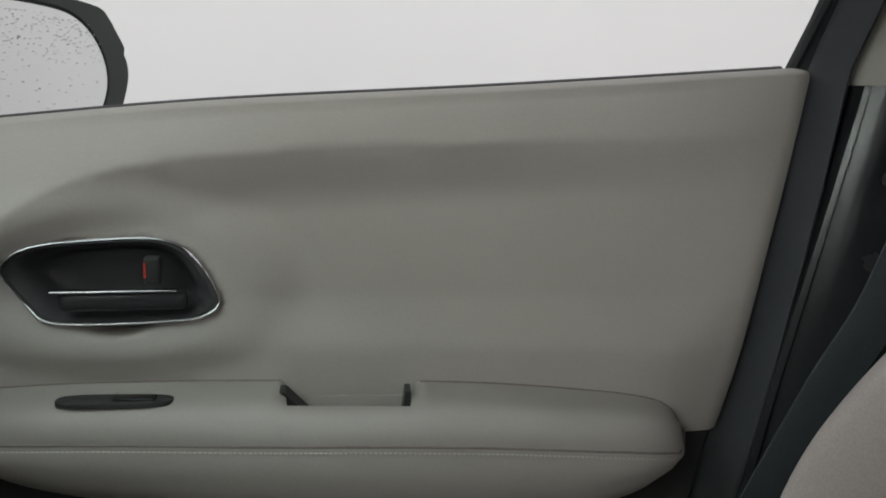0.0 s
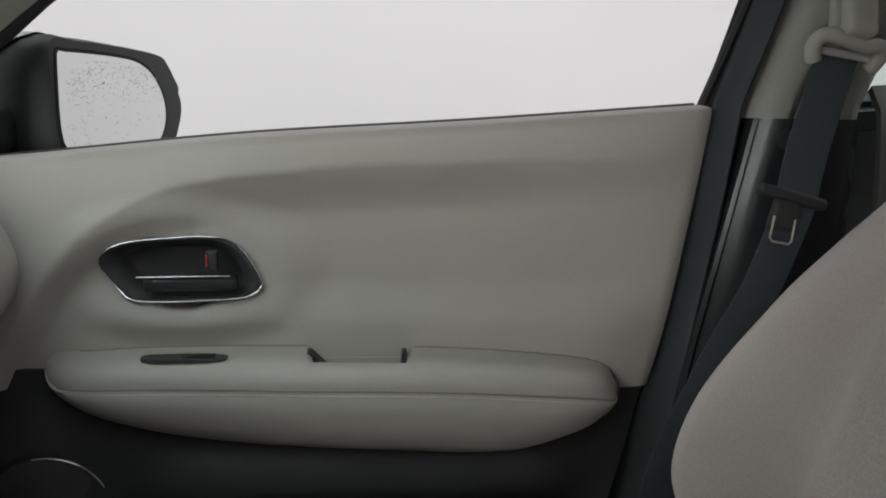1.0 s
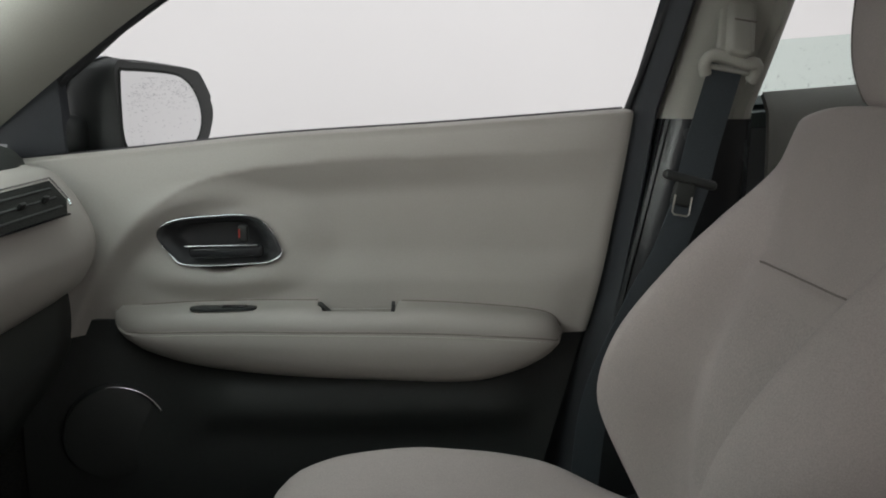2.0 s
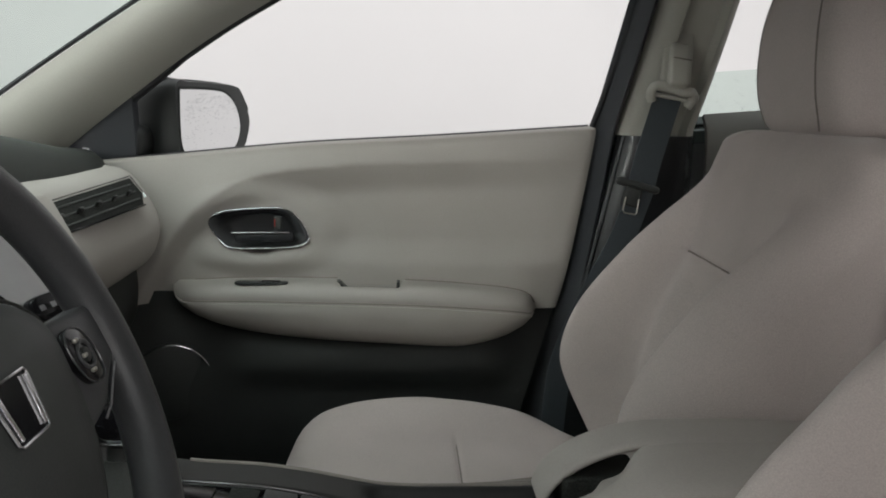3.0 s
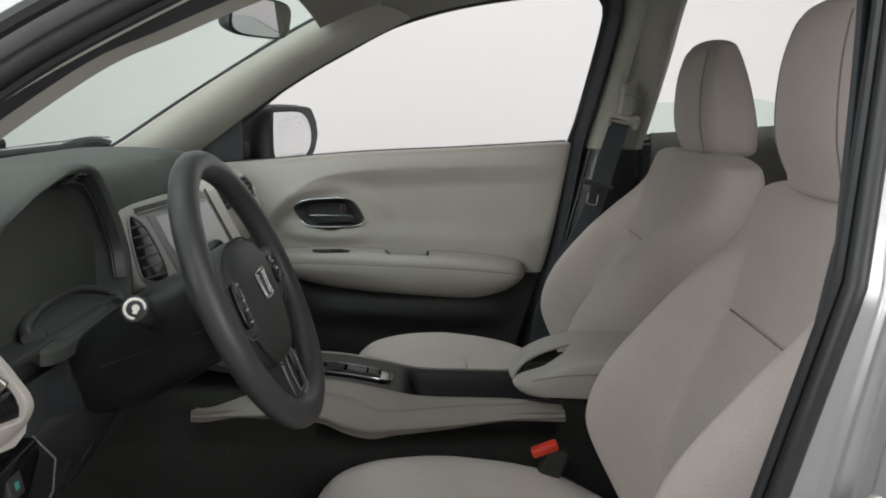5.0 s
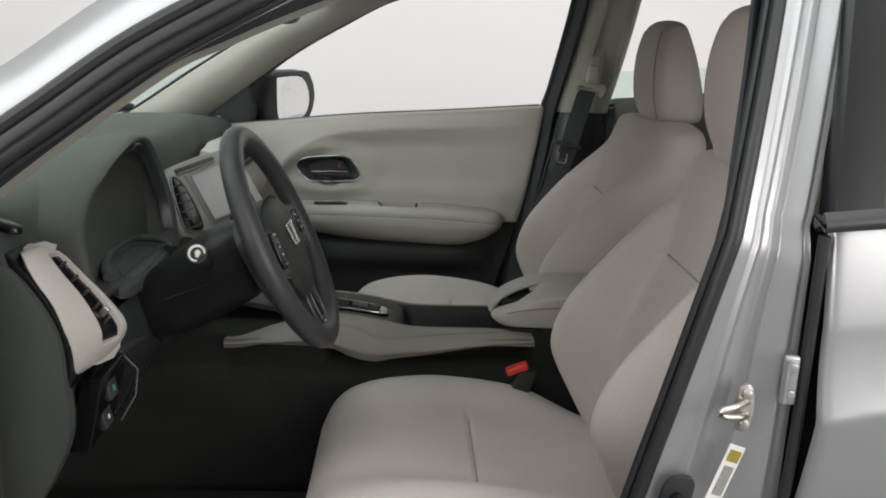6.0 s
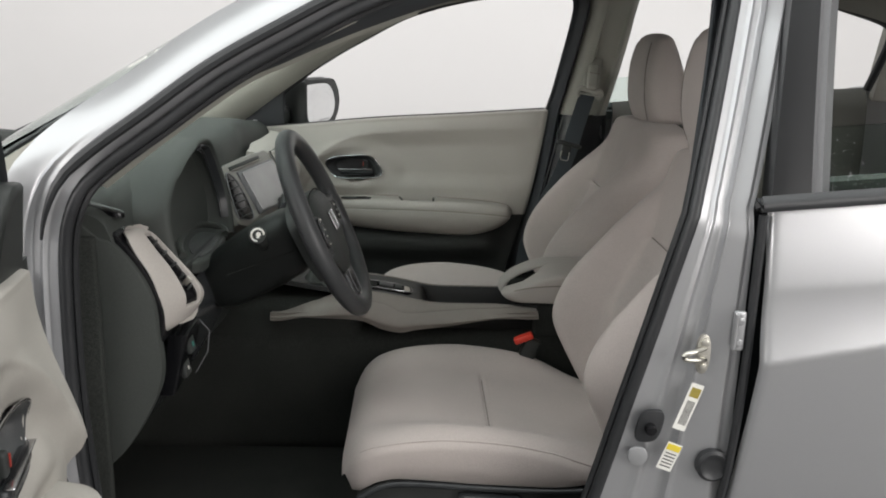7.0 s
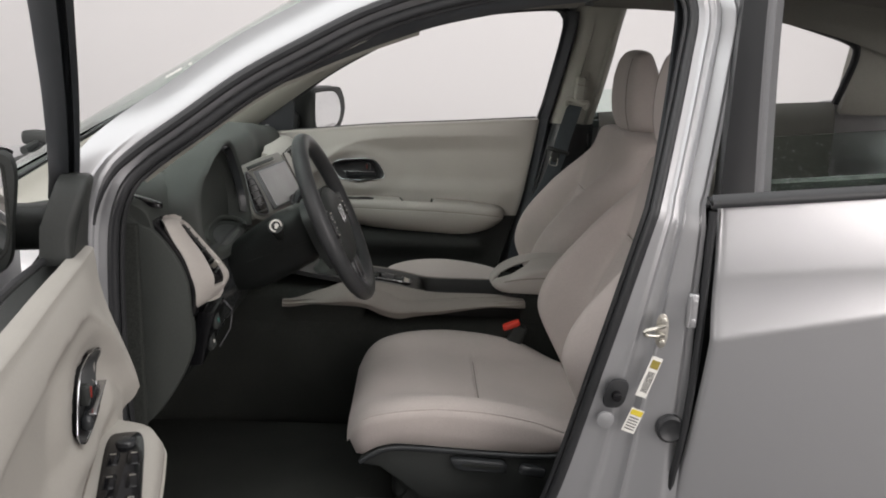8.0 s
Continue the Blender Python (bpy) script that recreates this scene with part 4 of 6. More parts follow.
def cushion_top(f, x):
    g = smoothstep(0.50, 0.86, abs(f))
    soft = noise.noise(Vector((f * 2.2, x * 9 + 3, 2.3))) + 0.5 * noise.noise(Vector((f * 5.5, x * 21, 8.1)))
    soft -= 2.2 * math.exp(-((x + 0.250) / 0.0045) ** 2) * smoothstep(0.70, 0.62, -f) * smoothstep(0.5, 0.44, f)
    return lerp_table(CU_MID, x) * (1 - g) + lerp_table(CU_EDGE, x) * g + 0.0022 * soft


def cushion_ring(x):
    half, low = lerp_table(CU_HALF, x), lerp_table(CU_LOW, x)
    out, n = [], 32
    for i in range(n + 1):
        f = math.sin((i / n - 0.5) * math.pi)
        zt = cushion_top(f, x)
        zm = zt - 0.035
        out.append(Vector((x, f * half, zm + (zt - zm) * (1 - abs(f) ** 7) ** 0.5)))
    out += [Vector((x, half * 0.995, (low + zm) / 2 + 0.004)), Vector((x, half * 0.97, low + 0.006)), Vector((x, half * 0.93, low)),
            Vector((x, -half * 0.93, low)), Vector((x, -half * 0.97, low + 0.006)), Vector((x, -half * 0.995, (low + zm) / 2 + 0.004))]
    return out


def seat(side, label, lean=0.0):
    y0 = 0.36 * side
    ob = thing("front_seat", label, "car seat", "front seats of the car", at=(-0.2, y0, 0.33))

    def put(name, bm, mat, parent=ob, lab="", sharp=60):
        return part(name, moved(bm, Matrix.Translation((0, y0, 0))), mat, parent, lab, sharp)

    xs = [-0.526, -0.522, -0.515, -0.505] + sorted([-0.49 + 0.50 * i / 36 for i in range(37)] + [-0.250 + d for d in (-0.011, -0.0075, -0.005, -0.0025, 0.0, 0.0025, 0.005, 0.0075, 0.011)])
    cush = put("cushion", loft([cushion_ring(x) for x in xs]), M_SEAT, lab="beige cloth seat cushion with side bolsters")
    upright = 1.0 if lean else 0.0
    back = put("backrest", backrest(upright), M_SEAT, lab="beige cloth seat back with side bolsters")
    # sewn seams
    f0 = 0.52

    def on_back(f, z, lift=0.0):
        return (back_front(f, z, upright) - lift, f * lerp_table(BK_HALF, z), z)

    put("cross_seam", tube([on_back(-f0 + 2 * f0 * i / 16, 0.892, 0.0002) for i in range(17)], 0.0014, 6), M_SEAM, back)

    def on_cush(f, x, lift=0.0):
        return (x, f * lerp_table(CU_HALF, x), cushion_top(f, x) + lift)

    put("cross_seam", tube([on_cush(-0.62 + 1.06 * i / 16, -0.250, 0.0002) for i in range(17)], 0.0014, 6), M_SEAM, cush)

    def panel(u, v):
        f = -0.48 + 0.96 * u
        z = 0.60 + 0.270 * v
        x, y, zz = on_back(f, z, 0.0025 * smoothstep(0, 0.06, u) * smoothstep(1, 0.94, u) * smoothstep(0, 0.06, v) * smoothstep(1, 0.94, v) - 0.002)
        return (x, y, zz)

    put("woven_panel", sheet(panel, 16, 16), M_WEAVE, back, "beige woven seat back insert")
    # side welt, black skirt under the cushion with its levers, frame and slides
    for s in (1, -1):
        welt = [(x, s * 0.965 * lerp_table(CU_HALF, x), cushion_top(s * 0.965, x) - 0.035 + 0.035 * (1 - 0.965 ** 7) ** 0.5) for x in [-0.49 + 0.48 * i / 40 for i in range(41)]]
        put("side_welt", tube(welt, 0.0020, 6, up=(0, 1, 0)), M_SEAT, cush)
        skirt_top = [(x, lerp_table(CU_LOW, x)) for x in [-0.495 + 0.50 * i / 26 for i in range(27)]]
        skirt_low = [(0.02, 0.44), (-0.12, 0.405), (-0.30, 0.395), (-0.37, 0.40), (-0.405, 0.43), (-0.455, 0.468), (-0.49, 0.474)]
        skirt = put("side_valance", slab(skirt_top + skirt_low, lambda a, c, h: (a, s * (0.232 + h), c), 0.03, 0.006), M_DARK, ob, "black plastic seat side valance")
        put("valance_lip", tube([(x, s * 0.236, z - 0.004) for x, z in skirt_top], 0.0062, 8, up=(0, 1, 0)), M_SATIN, skirt)
    outer = -1 if side < 0 else 1
    grip = put("height_lever", slab([(-0.312, 0.503), (-0.30, 0.506), (-0.205, 0.501), (-0.195, 0.494), (-0.198, 0.476), (-0.29, 0.480), (-0.305, 0.488)], lambda a, c, h: (a, outer * (0.252 + h), c - 0.006), 0.022, 0.004), M_SATIN, ob, "black seat height lever")
    put("lever_slot", rbox((-0.25, outer * 0.2525, 0.4865), (0.075, 0.002, 0.007), 0.0008, turn=(0, 3, 0)), M_CARPET, grip)
    put("recliner_lever", rbox((-0.145, outer * 0.250, 0.479), (0.055, 0.024, 0.022), 0.008, turn=(0, 8, 0)), M_SATIN, ob, "black recliner lever")
    put("seat_base", rbox((-0.20, 0, 0.44), (0.46, 0.40, 0.13), 0.02), M_DARK)
    for s in (1, -1):
        put("slide_rail", rbox((-0.22, s * 0.19, 0.348), (0.58, 0.04, 0.036), 0.006), M_DARK)
        put("foot_bracket", slab([(-0.44, 0.345), (-0.37, 0.345), (-0.345, 0.40), (-0.36, 0.46), (-0.42, 0.46), (-0.40, 0.40)], lambda a, c, h: (a, s * (0.205 + h), c), 0.03, 0.004), M_DARK)

    # headrest with its seam and posts
    rise = 0.2 * lean

    def head_ring(z, k=1.0):
        w = lerp_table([(1.08, 0.108), (1.12, 0.124), (1.20, 0.124), (1.27, 0.110), (1.31, 0.090)], z) * k
        xf = lerp_table([(1.08, 0.205), (1.14, 0.186), (1.22, 0.184), (1.28, 0.196), (1.31, 0.212)], z)
        xb = lerp_table([(1.08, 0.322), (1.14, 0.318), (1.22, 0.298), (1.28, 0.276), (1.31, 0.262)], z)
        c, d = (xf + xb) / 2 - 0.95 * lean, (xb - xf) / 2 * k
        return [Vector((c + a, b, z + rise)) for a, b in superellipse(d, w, 40, 3.2)]

    drop = 1.5 * rise
    rings = [head_ring(1.083 - drop, 0.62), head_ring(1.0835 - drop, 0.85), head_ring(1.088 - drop, 0.96)] + [head_ring(1.095 - drop + (0.205 + drop) * i / 22) for i in range(23)]
    rings += [head_ring(1.300 + 0.016 * math.sin(k / 5 * 1.5708), max(0.25, math.cos(k / 5 * 1.45))) for k in range(1, 6)]
    head = put("headrest", loft(rings), M_SEAT, lab="beige cloth headrest")
    for s in (1, -1):
        line = []
        for i in range(25):
            z = 1.092 + 0.200 * i / 24
            r = head_ring(min(1.31, z))
            q = r[16 if s > 0 else 24]
            line.append((q.x - 0.0003, q.y * 1.002, z + rise))
        put("seam", tube(line, 0.0013, 6), M_SEAM, head)
        put("post", tube([(0.235 - 0.8 * lean, s * 0.06, 1.03), (0.245 - lean, s * 0.06, 1.10)], 0.007, 10, up=(1, 0, 0)), M_CHROME, head)
    return ob


seat(1, "beige cloth passenger seat with headrest")
seat(-1, "beige cloth driver seat with headrest by the open door", 0.068)


def rear_bench():
    ob = thing("rear_bench", "beige cloth rear bench seat behind the front seats", "car seat", at=(0.9, 0, 0.33))
    part("cushion", rbox((0.85, 0, 0.52), (0.52, 1.24, 0.18), 0.06, 4), M_SEAT, ob)
    part("backrest", rbox((1.22, 0, 0.80), (0.14, 1.24, 0.56), 0.05, 4, turn=(0, 20, 0)), M_SEAT, ob)
    for y in (-0.36, 0.36):
        part("headrest", rbox((1.31, y, 1.13), (0.10, 0.24, 0.14), 0.04, 4), M_SEAT, ob)
    part("seat_base", rbox((0.90, 0, 0.38), (0.50, 1.20, 0.12), 0.02), M_DARK, ob)


rear_bench()


# ---- dashboard ----
dash = thing("dashboard", "black and beige car dashboard with centre display", "dashboard", at=(-0.9, 0, 0.6))
DASH_LOW = [(-1.16, 0.99), (-1.02, 1.022), (-0.92, 1.026), (-0.88, 1.018), (-0.862, 0.99), (-0.850, 0.93), (-0.835, 0.86), (-0.815, 0.80), (-0.825, 0.72),
            (-0.89, 0.62), (-0.95, 0.56), (-1.14, 0.55)]


def dash_ring(y):
    k = abs(y)
    top = 0.045 * (1 - smoothstep(0.25, 0.72, k))
    bulge = 0.03 * (1 - smoothstep(0.05, 0.30, k))
    out = []
    for i, (x, z) in enumerate(DASH_LOW):
        t = smoothstep(0.9, 1.0, z)
        out.append((x + (bulge if x > -0.9 else 0) - 0.10 * (1 - (k / 0.72) ** 2) * smoothstep(-0.9, -1.16, x), y, z + top * t))
    pts = spline([(a, 0, c) for a, b, c in out], 60)
    return [Vector((p.x, y, p.z)) for p in pts]


ys = [-0.700, -0.697, -0.685] + [-0.66 + 1.32 * i / 44 for i in range(45)] + [0.685, 0.697, 0.70]
rings = []
for y in ys:
    r = dash_ring(y)
    if abs(y) > 0.69:
        c = sum(r, Vector()) / len(r)
        k = 0.985 if abs(y) > 0.698 else 0.995
        r = [c + (p - c) * k for p in r]
        for p in r:
            p.y = y
    rings.append(r)
part("dash_pad", loft(rings), M_DASH, dash, "black soft dash pad")


# beige band on the passenger side with its long vent
def band(y0, y1, flip=1):
    def fn(u, v):
        y = y0 + (y1 - y0) * u
        z = lerp_table([(0, 0.999), (0.12, 0.993), (0.3, 0.972), (0.5, 0.925), (0.75, 0.86), (1, 0.815)], v) + 0.012 * (1 - smoothstep(0.1, 0.5, abs(y)))
        x = lerp_table([(0, -0.845), (0.12, -0.815), (0.3, -0.790), (0.5, -0.762), (0.65, -0.755), (0.85, -0.775), (1, -0.81)], v)
        x += 0.030 * (1 - smoothstep(0.1, 0.35, abs(y)))
        end = smoothstep(0.6, 0.665, abs(y))
        return (x - 0.012 * end ** 2, y, z)
    return fn


part("passenger_band", sheet(band(0.11, 0.672), 40, 30, 0.02, (-1, 0, 0)), M_TRIM, dash, "beige padded dash band", sharp=60)
vent = part("passenger_vent", slab([(0.20, -0.019), (0.548, -0.023), (0.574, -0.008), (0.562, 0.018), (0.20, 0.016)],
                                   lambda a, c, h: (-0.7705 - 0.62 * c + h * 0.9, a, 0.970 + c + 0.3 * h), 0.03, 0.002), M_CARPET, dash, "long black air vent")
part("vent_frame", tube([(-0.7705 - 0.62 * c, a, 0.9715 + c) for a, c in ((0.570, -0.016), (0.576, -0.008), (0.564, 0.019), (0.20, 0.017))], 0.0012, 6, up=(1, 0, 0)), M_CHROME, vent)
part("vent_sill", tube([(-0.7695 - 0.62 * c, a, 0.9705 + c) for a, c in ((0.20, -0.020), (0.549, -0.024))], 0.0014, 6, up=(1, 0, 0)), M_GLOSS, vent)
for k in range(3):
    part("vent_blade", rbox((-0.7695 - 0.0068 * (k - 1), 0.375, 0.968 + 0.011 * (k - 1)), (0.003, 0.345, 0.0022), 0.0008, turn=(0, 30, 0)), M_DARK, vent)
for k in range(5):
    part("vent_tab", rbox((-0.768, 0.235 + 0.068 * k, 0.968), (0.004, 0.016, 0.013), 0.002, turn=(0, 30, 0)), M_GLOSSY, vent)


# centre stack: silver-grey surround, display, centre vent
def stack_pos(a, c, h):
    """a across to the passenger, c up the face, h out of it."""
    n = Vector((0.866, -0.194, 0.449))
    up = Vector((-0.46, 0, 0.887))
    return Vector((-0.769, -0.018, 0.951)) + Vector((0.219, 0.976, 0)) * a + up * c + n * h


stack = part("centre_surround", slab([(p.x, p.y) for p in spline([(-0.112, 0.060, 0), (-0.02, 0.070, 0), (0.10, 0.072, 0), (0.145, 0.066, 0), (0.147, 0.0, 0), (0.144, -0.080, 0), (0.02, -0.092, 0), (-0.10, -0.084, 0), (-0.168, -0.066, 0), (-0.170, -0.045, 0), (-0.140, 0.020, 0)], 60, closed=True)],
                                     lambda a, c, h: stack_pos(a, c, h), 0.06, 0.006), M_STACK, dash, "satin silver centre stack surround")
part("side_strip", slab([(0.153, 0.062), (0.188, 0.064), (0.196, 0.055), (0.196, -0.064), (0.188, -0.074), (0.153, -0.074)], lambda a, c, h: stack_pos(a, c, 0.003 + h), 0.05, 0.006, 3), M_TRIM, dash, "beige trim strip beside the display")
part("display_bezel", slab([(-0.064, 0.042), (0.139, 0.046), (0.139, -0.068), (-0.064, -0.064)], lambda a, c, h: stack_pos(a, c, 0.005 + h), 0.008, 0.003), M_SASH, stack, "dark grey display bezel")
part("display", slab([(-0.050, 0.036), (0.134, 0.040), (0.134, -0.061), (-0.050, -0.058)], lambda a, c, h: stack_pos(a, c, 0.0065 + h), 0.002), M_SCREEN, stack, "blank grey touch display")
slot = part("disc_slot", slab([(-0.088, 0.058), (0.080, 0.063), (0.080, 0.053), (-0.088, 0.048)], lambda a, c, h: stack_pos(a, c, 0.0025 + h), 0.002, 0.0006), M_DARK, stack, "dark disc slot")
part("slot_lip", tube([stack_pos(a, c, 0.0032) for a, c in ((-0.086, 0.0485), (0.080, 0.0535))], 0.0009, 6, up=(1, 0, 0)), M_STEEL, slot)
part("display_rim", tube([stack_pos(a, c, 0.004) for a, c in ((0.149, 0.064), (0.149, -0.072))], 0.0022, 8, up=(1, 0, 0)), M_GLOSS, stack)
VENT = [(-0.117, 0.043), (-0.102, 0.045), (-0.084, 0.020), (-0.085, -0.030), (-0.102, -0.066), (-0.150, -0.059), (-0.161, -0.046), (-0.141, 0.004)]
cv = part("centre_vent", slab([(p.x, p.y) for p in spline([(a, c, 0) for a, c in VENT], 40, closed=True)], lambda a, c, h: stack_pos(a, c, 0.003 + h), 0.006, 0.002), M_GLOSS, stack, "black centre air vent")
part("vent_frame", tube([stack_pos(p.x * 1.0, p.y, 0.003) for p in spline([(a, c, 0) for a, c in VENT], 40, closed=True)], 0.0014, 6, closed=True, up=(1, 0, 0)), M_SASH, cv)
for k in range(6):
    c = 0.028 - 0.0165 * k
    left = -0.124 - 0.30 * (0.03 - c) * 1.3
    right = -0.092 + 0.02 * (c - 0.03) * 5 * (c < -0.03)
    part("vent_blade", slab([(left, c + 0.002), (right, c + 0.0012), (right, c - 0.002), (left, c - 0.0012)], lambda a, b, h: stack_pos(a, b, 0.0048 + h), 0.003, 0.0006), M_DARK, cv)
keys = part("climate_keys", slab(superellipse(0.029, 0.014, 28, 4), lambda a, c, h: stack_pos(0.078 + a, -0.062 + c, 0.018 + h), 0.016, 0.004), M_GLOSS, stack, "black key cluster below the display")
for k in range(3):
    part("key_mark", slab([(-0.004, -0.003), (0.004, -0.003), (0.004, 0.003), (-0.004, 0.003)], lambda a, c, h, k=k: stack_pos(0.060 + 0.018 * k + a, -0.062 + c, 0.0186 + h), 0.001), M_SASH, keys)


# instrument hood
HOOD = spline([(-0.600, 0.88, 0), (-0.602, 0.95, 0), (-0.590, 1.0, 0), (-0.54, 1.036, 0), (-0.462, 1.060, 0), (-0.397, 1.075, 0), (-0.31, 1.088, 0), (-0.245, 1.086, 0), (-0.212, 1.068, 0),
               (-0.188, 1.02, 0), (-0.174, 0.965, 0), (-0.182, 0.92, 0), (-0.200, 0.88, 0)], 80)


def hood_at(u, depth, inset):
    """On the hood's rim (u), so far into the car and so far towards its middle."""
    p = HOOD[round(u * 79)]
    k = 1 - inset / 0.15
    y, z = -0.38 + (p.x + 0.38) * k, 0.92 + (p.y - 0.92) * k
    return (-0.80 - 0.18 * (z - 0.98) - depth, y, z - 0.10 * max(0.0, depth) * smoothstep(0.95, 1.05, z))


HOOD_LINE = [(0.26, 0.000), (0.12, -0.002), (0.03, -0.003), (0.010, -0.002), (0.003, 0.001), (0.0, 0.005), (0.003, 0.009), (0.010, 0.012), (0.05, 0.018), (0.13, 0.028)]
hood_part = part("instrument_hood", sheet(lambda u, v: hood_at(u, *HOOD_LINE[round(v * 9)]), 79, 9), M_DASH, dash, "black instrument hood", sharp=70)
face_o = [(-0.38 + (p.x + 0.38) * 0.84, 0.92 + (p.y - 0.92) * 0.84) for p in HOOD]
part("instrument_face", slab(face_o, lambda a, c, h: (-0.905 - 0.20 * (c - 0.98) + h, a, c), 0.01), M_FACE, hood_part, "dark switched-off instrument panel")
for dy, r in ((0.0, 0.050), (0.115, 0.036), (-0.115, 0.036)):
    part("dial", ring_band((-0.900, -0.385 + dy, 0.975), (0.94, 0, 0.2), r, 0.0015, 40), M_DARK, hood_part)
right_side = [u / 79 for u in range(48, 76)]
part("hood_trim", sheet(lambda u, v: hood_at(right_side[round(u * 27)], 0.006 + 0.012 * v, 0.013 + 0.004 * v), 27, 6, 0.004, (0, 1, 0)), M_SATIN, hood_part, "black hood edge trim")
part("hood_bead", tube([hood_at(u, 0.020, 0.020) for u in right_side], 0.0024, 8, up=(1, 0, 0)), M_SATIN, hood_part)
# ribbed ledge between the hood and the column
LEDGE = spline([(-0.795, -0.465, 0), (-0.812, -0.472, 0), (-0.835, -0.435, 0), (-0.850, -0.355, 0), (-0.848, -0.265, 0), (-0.820, -0.215, 0), (-0.797, -0.225, 0), (-0.790, -0.30, 0), (-0.788, -0.40, 0)], 48, closed=True)


def on_ledge(a, c, h):
    return (a, c, 0.892 - 0.42 * (a + 0.82) + h)


ledge = part("column_ledge", slab([(p.x, p.y) for p in LEDGE], on_ledge, 0.018, 0.004), M_DASH, dash, "grey-black scooped ledge below the instruments")
part("ledge_rim", tube([on_ledge(p.x, p.y, 0.004) for p in LEDGE[3:30]], 0.0075, 10, up=(0, 0, 1)), M_DASH, ledge)
part("ledge_inset", slab([(-0.806 + (p.x + 0.806) * 0.66, -0.345 + (p.y + 0.345) * 0.66) for p in LEDGE], lambda a, c, h: on_ledge(a, c, 0.002 + h), 0.004, 0.001), M_WHEEL, ledge, "smooth grey tray inset")
part("hood_floor", rbox((-0.868, -0.39, 0.884), (0.13, 0.41, 0.012), 0.004), M_DARK, hood_part)


# driver's outer vent: a rounded beige strip with a dark slit
POD_L = spline([(-0.846, -0.690, 0.998), (-0.829, -0.690, 0.958), (-0.808, -0.690, 0.922), (-0.795, -0.690, 0.876), (-0.794, -0.688, 0.827)], 41)
POD_R = spline([(-0.836, -0.618, 0.990), (-0.800, -0.612, 0.946), (-0.764, -0.608, 0.902), (-0.748, -0.608, 0.870), (-0.768, -0.610, 0.832)], 41)


def pod_at(u, v, lift=0.0):
    i = min(39, int(u * 40))
    f = u * 40 - i
    left, right = POD_L[i].lerp(POD_L[i + 1], f), POD_R[i].lerp(POD_R[i + 1], f)
    near = min(1.0, u / 0.16, (1 - u) / 0.14)
    k = math.sqrt(max(0.0, 1 - (1 - near) ** 2)) ** (0.7 if u < 0.5 else 0.45)
    p = left.lerp(right, 0.5 + (v - 0.5) * max(0.15 if u < 0.5 else 0.55, k))
    round_off = 0.010 * (1 - abs(2 * v - 1) ** 3.0) * (0.4 + 0.6 * k) - (0.024 if u < 0.5 else 0.010) * (1 - k)
    slit = smoothstep(0.46, 0.52, v) * smoothstep(0.86, 0.80, v) * smoothstep(0.09, 0.13, u) * smoothstep(0.86, 0.81, u)
    return p + Vector((0.82, -0.18, 0.50)) * (round_off - 0.010 * slit + lift)


pod = part("vent_pod", sheet(pod_at, 100, 70, 0.030, (-1, 0, -0.6)), M_LID, dash, "beige outer vent surround", sharp=70)
vt = part("outer_vent", sheet(lambda u, v: pod_at(0.125 + 0.69 * u, 0.515 + 0.295 * v, 0.0035), 66, 40), M_GLOSS, pod, "narrow black outer air vent")
for k in range(5):
    c = pod_at(0.20 + 0.12 * k, 0.66, 0.006)
    part("vent_blade", rbox(c, (0.004, 0.012, 0.009), 0.001, turn=(0, 40, 0)), M_DARK, vt)
part("vent_tab", rbox(pod_at(0.62, 0.66, 0.009), (0.010, 0.008, 0.016), 0.002, turn=(0, 40, 0)), M_STEEL, vt, "bright vent tab")

# end cap, top slot, knee panel, switches
part("end_cap", slab([(p.x, p.y) for p in spline([(-0.93, 0.984, 0), (-0.879, 0.984, 0), (-0.862, 0.978, 0), (-0.839, 0.954, 0), (-0.816, 0.919, 0), (-0.802, 0.883, 0), (-0.798, 0.837, 0), (-0.80, 0.74, 0), (-0.87, 0.62, 0), (-0.93, 0.62, 0)], 60, closed=True)],
                     lambda a, c, h: (a, -0.704 - h, c), 0.02, 0.004), M_DASH, dash, "dark curved dash end cap")
part("end_panel", slab([(p.x, p.y) for p in spline([(-0.90, 0.996, 0), (-0.868, 0.994, 0), (-0.846, 0.976, 0), (-0.82, 0.94, 0), (-0.795, 0.885, 0), (-0.792, 0.835, 0), (-0.81, 0.80, 0), (-0.90, 0.80, 0)], 40, closed=True)],
                       lambda a, c, h: (a, -0.692 - h, c), 0.05, 0.004), M_GLOSS, dash, "black gap panel beside the vent")
ca, sa = math.cos(radians(-12)), math.sin(radians(-12))
part("demister_slot", slab(superellipse(0.034, 0.014, 32, 2.4), lambda a, c, h: (-0.886 + a * ca - c * sa, -0.655 + a * sa + c * ca, 1.0245 - 0.22 * a + h), 0.008, 0.002), M_GLOSS, dash, "small dark side window demister slot")


def knee(u, v):
    y = -0.60 + 0.49 * u
    z = 0.62 + 0.235 * v
    return (lerp_table([(0.62, -0.872), (0.70, -0.825), (0.76, -0.798), (0.80, -0.792), (0.86, -0.812)], z) + 0.012 * math.sin(math.pi * u) - 0.02 * smoothstep(0.88, 1.0, u), y, z)


part("knee_panel", sheet(knee, 24, 16, 0.03, (-1, 0, 0)), M_SATIN, dash, "black lower dash panel")
part("switch_panel", slab([(-0.062, -0.075), (0.024, -0.058), (0.040, 0.012), (0.024, 0.036), (-0.060, 0.030)], lambda a, c, h: (-0.776 + 0.22 * c + h, -0.585 + a, 0.778 + c), 0.03, 0.005), M_GLOSS, dash, "black lower switch panel")
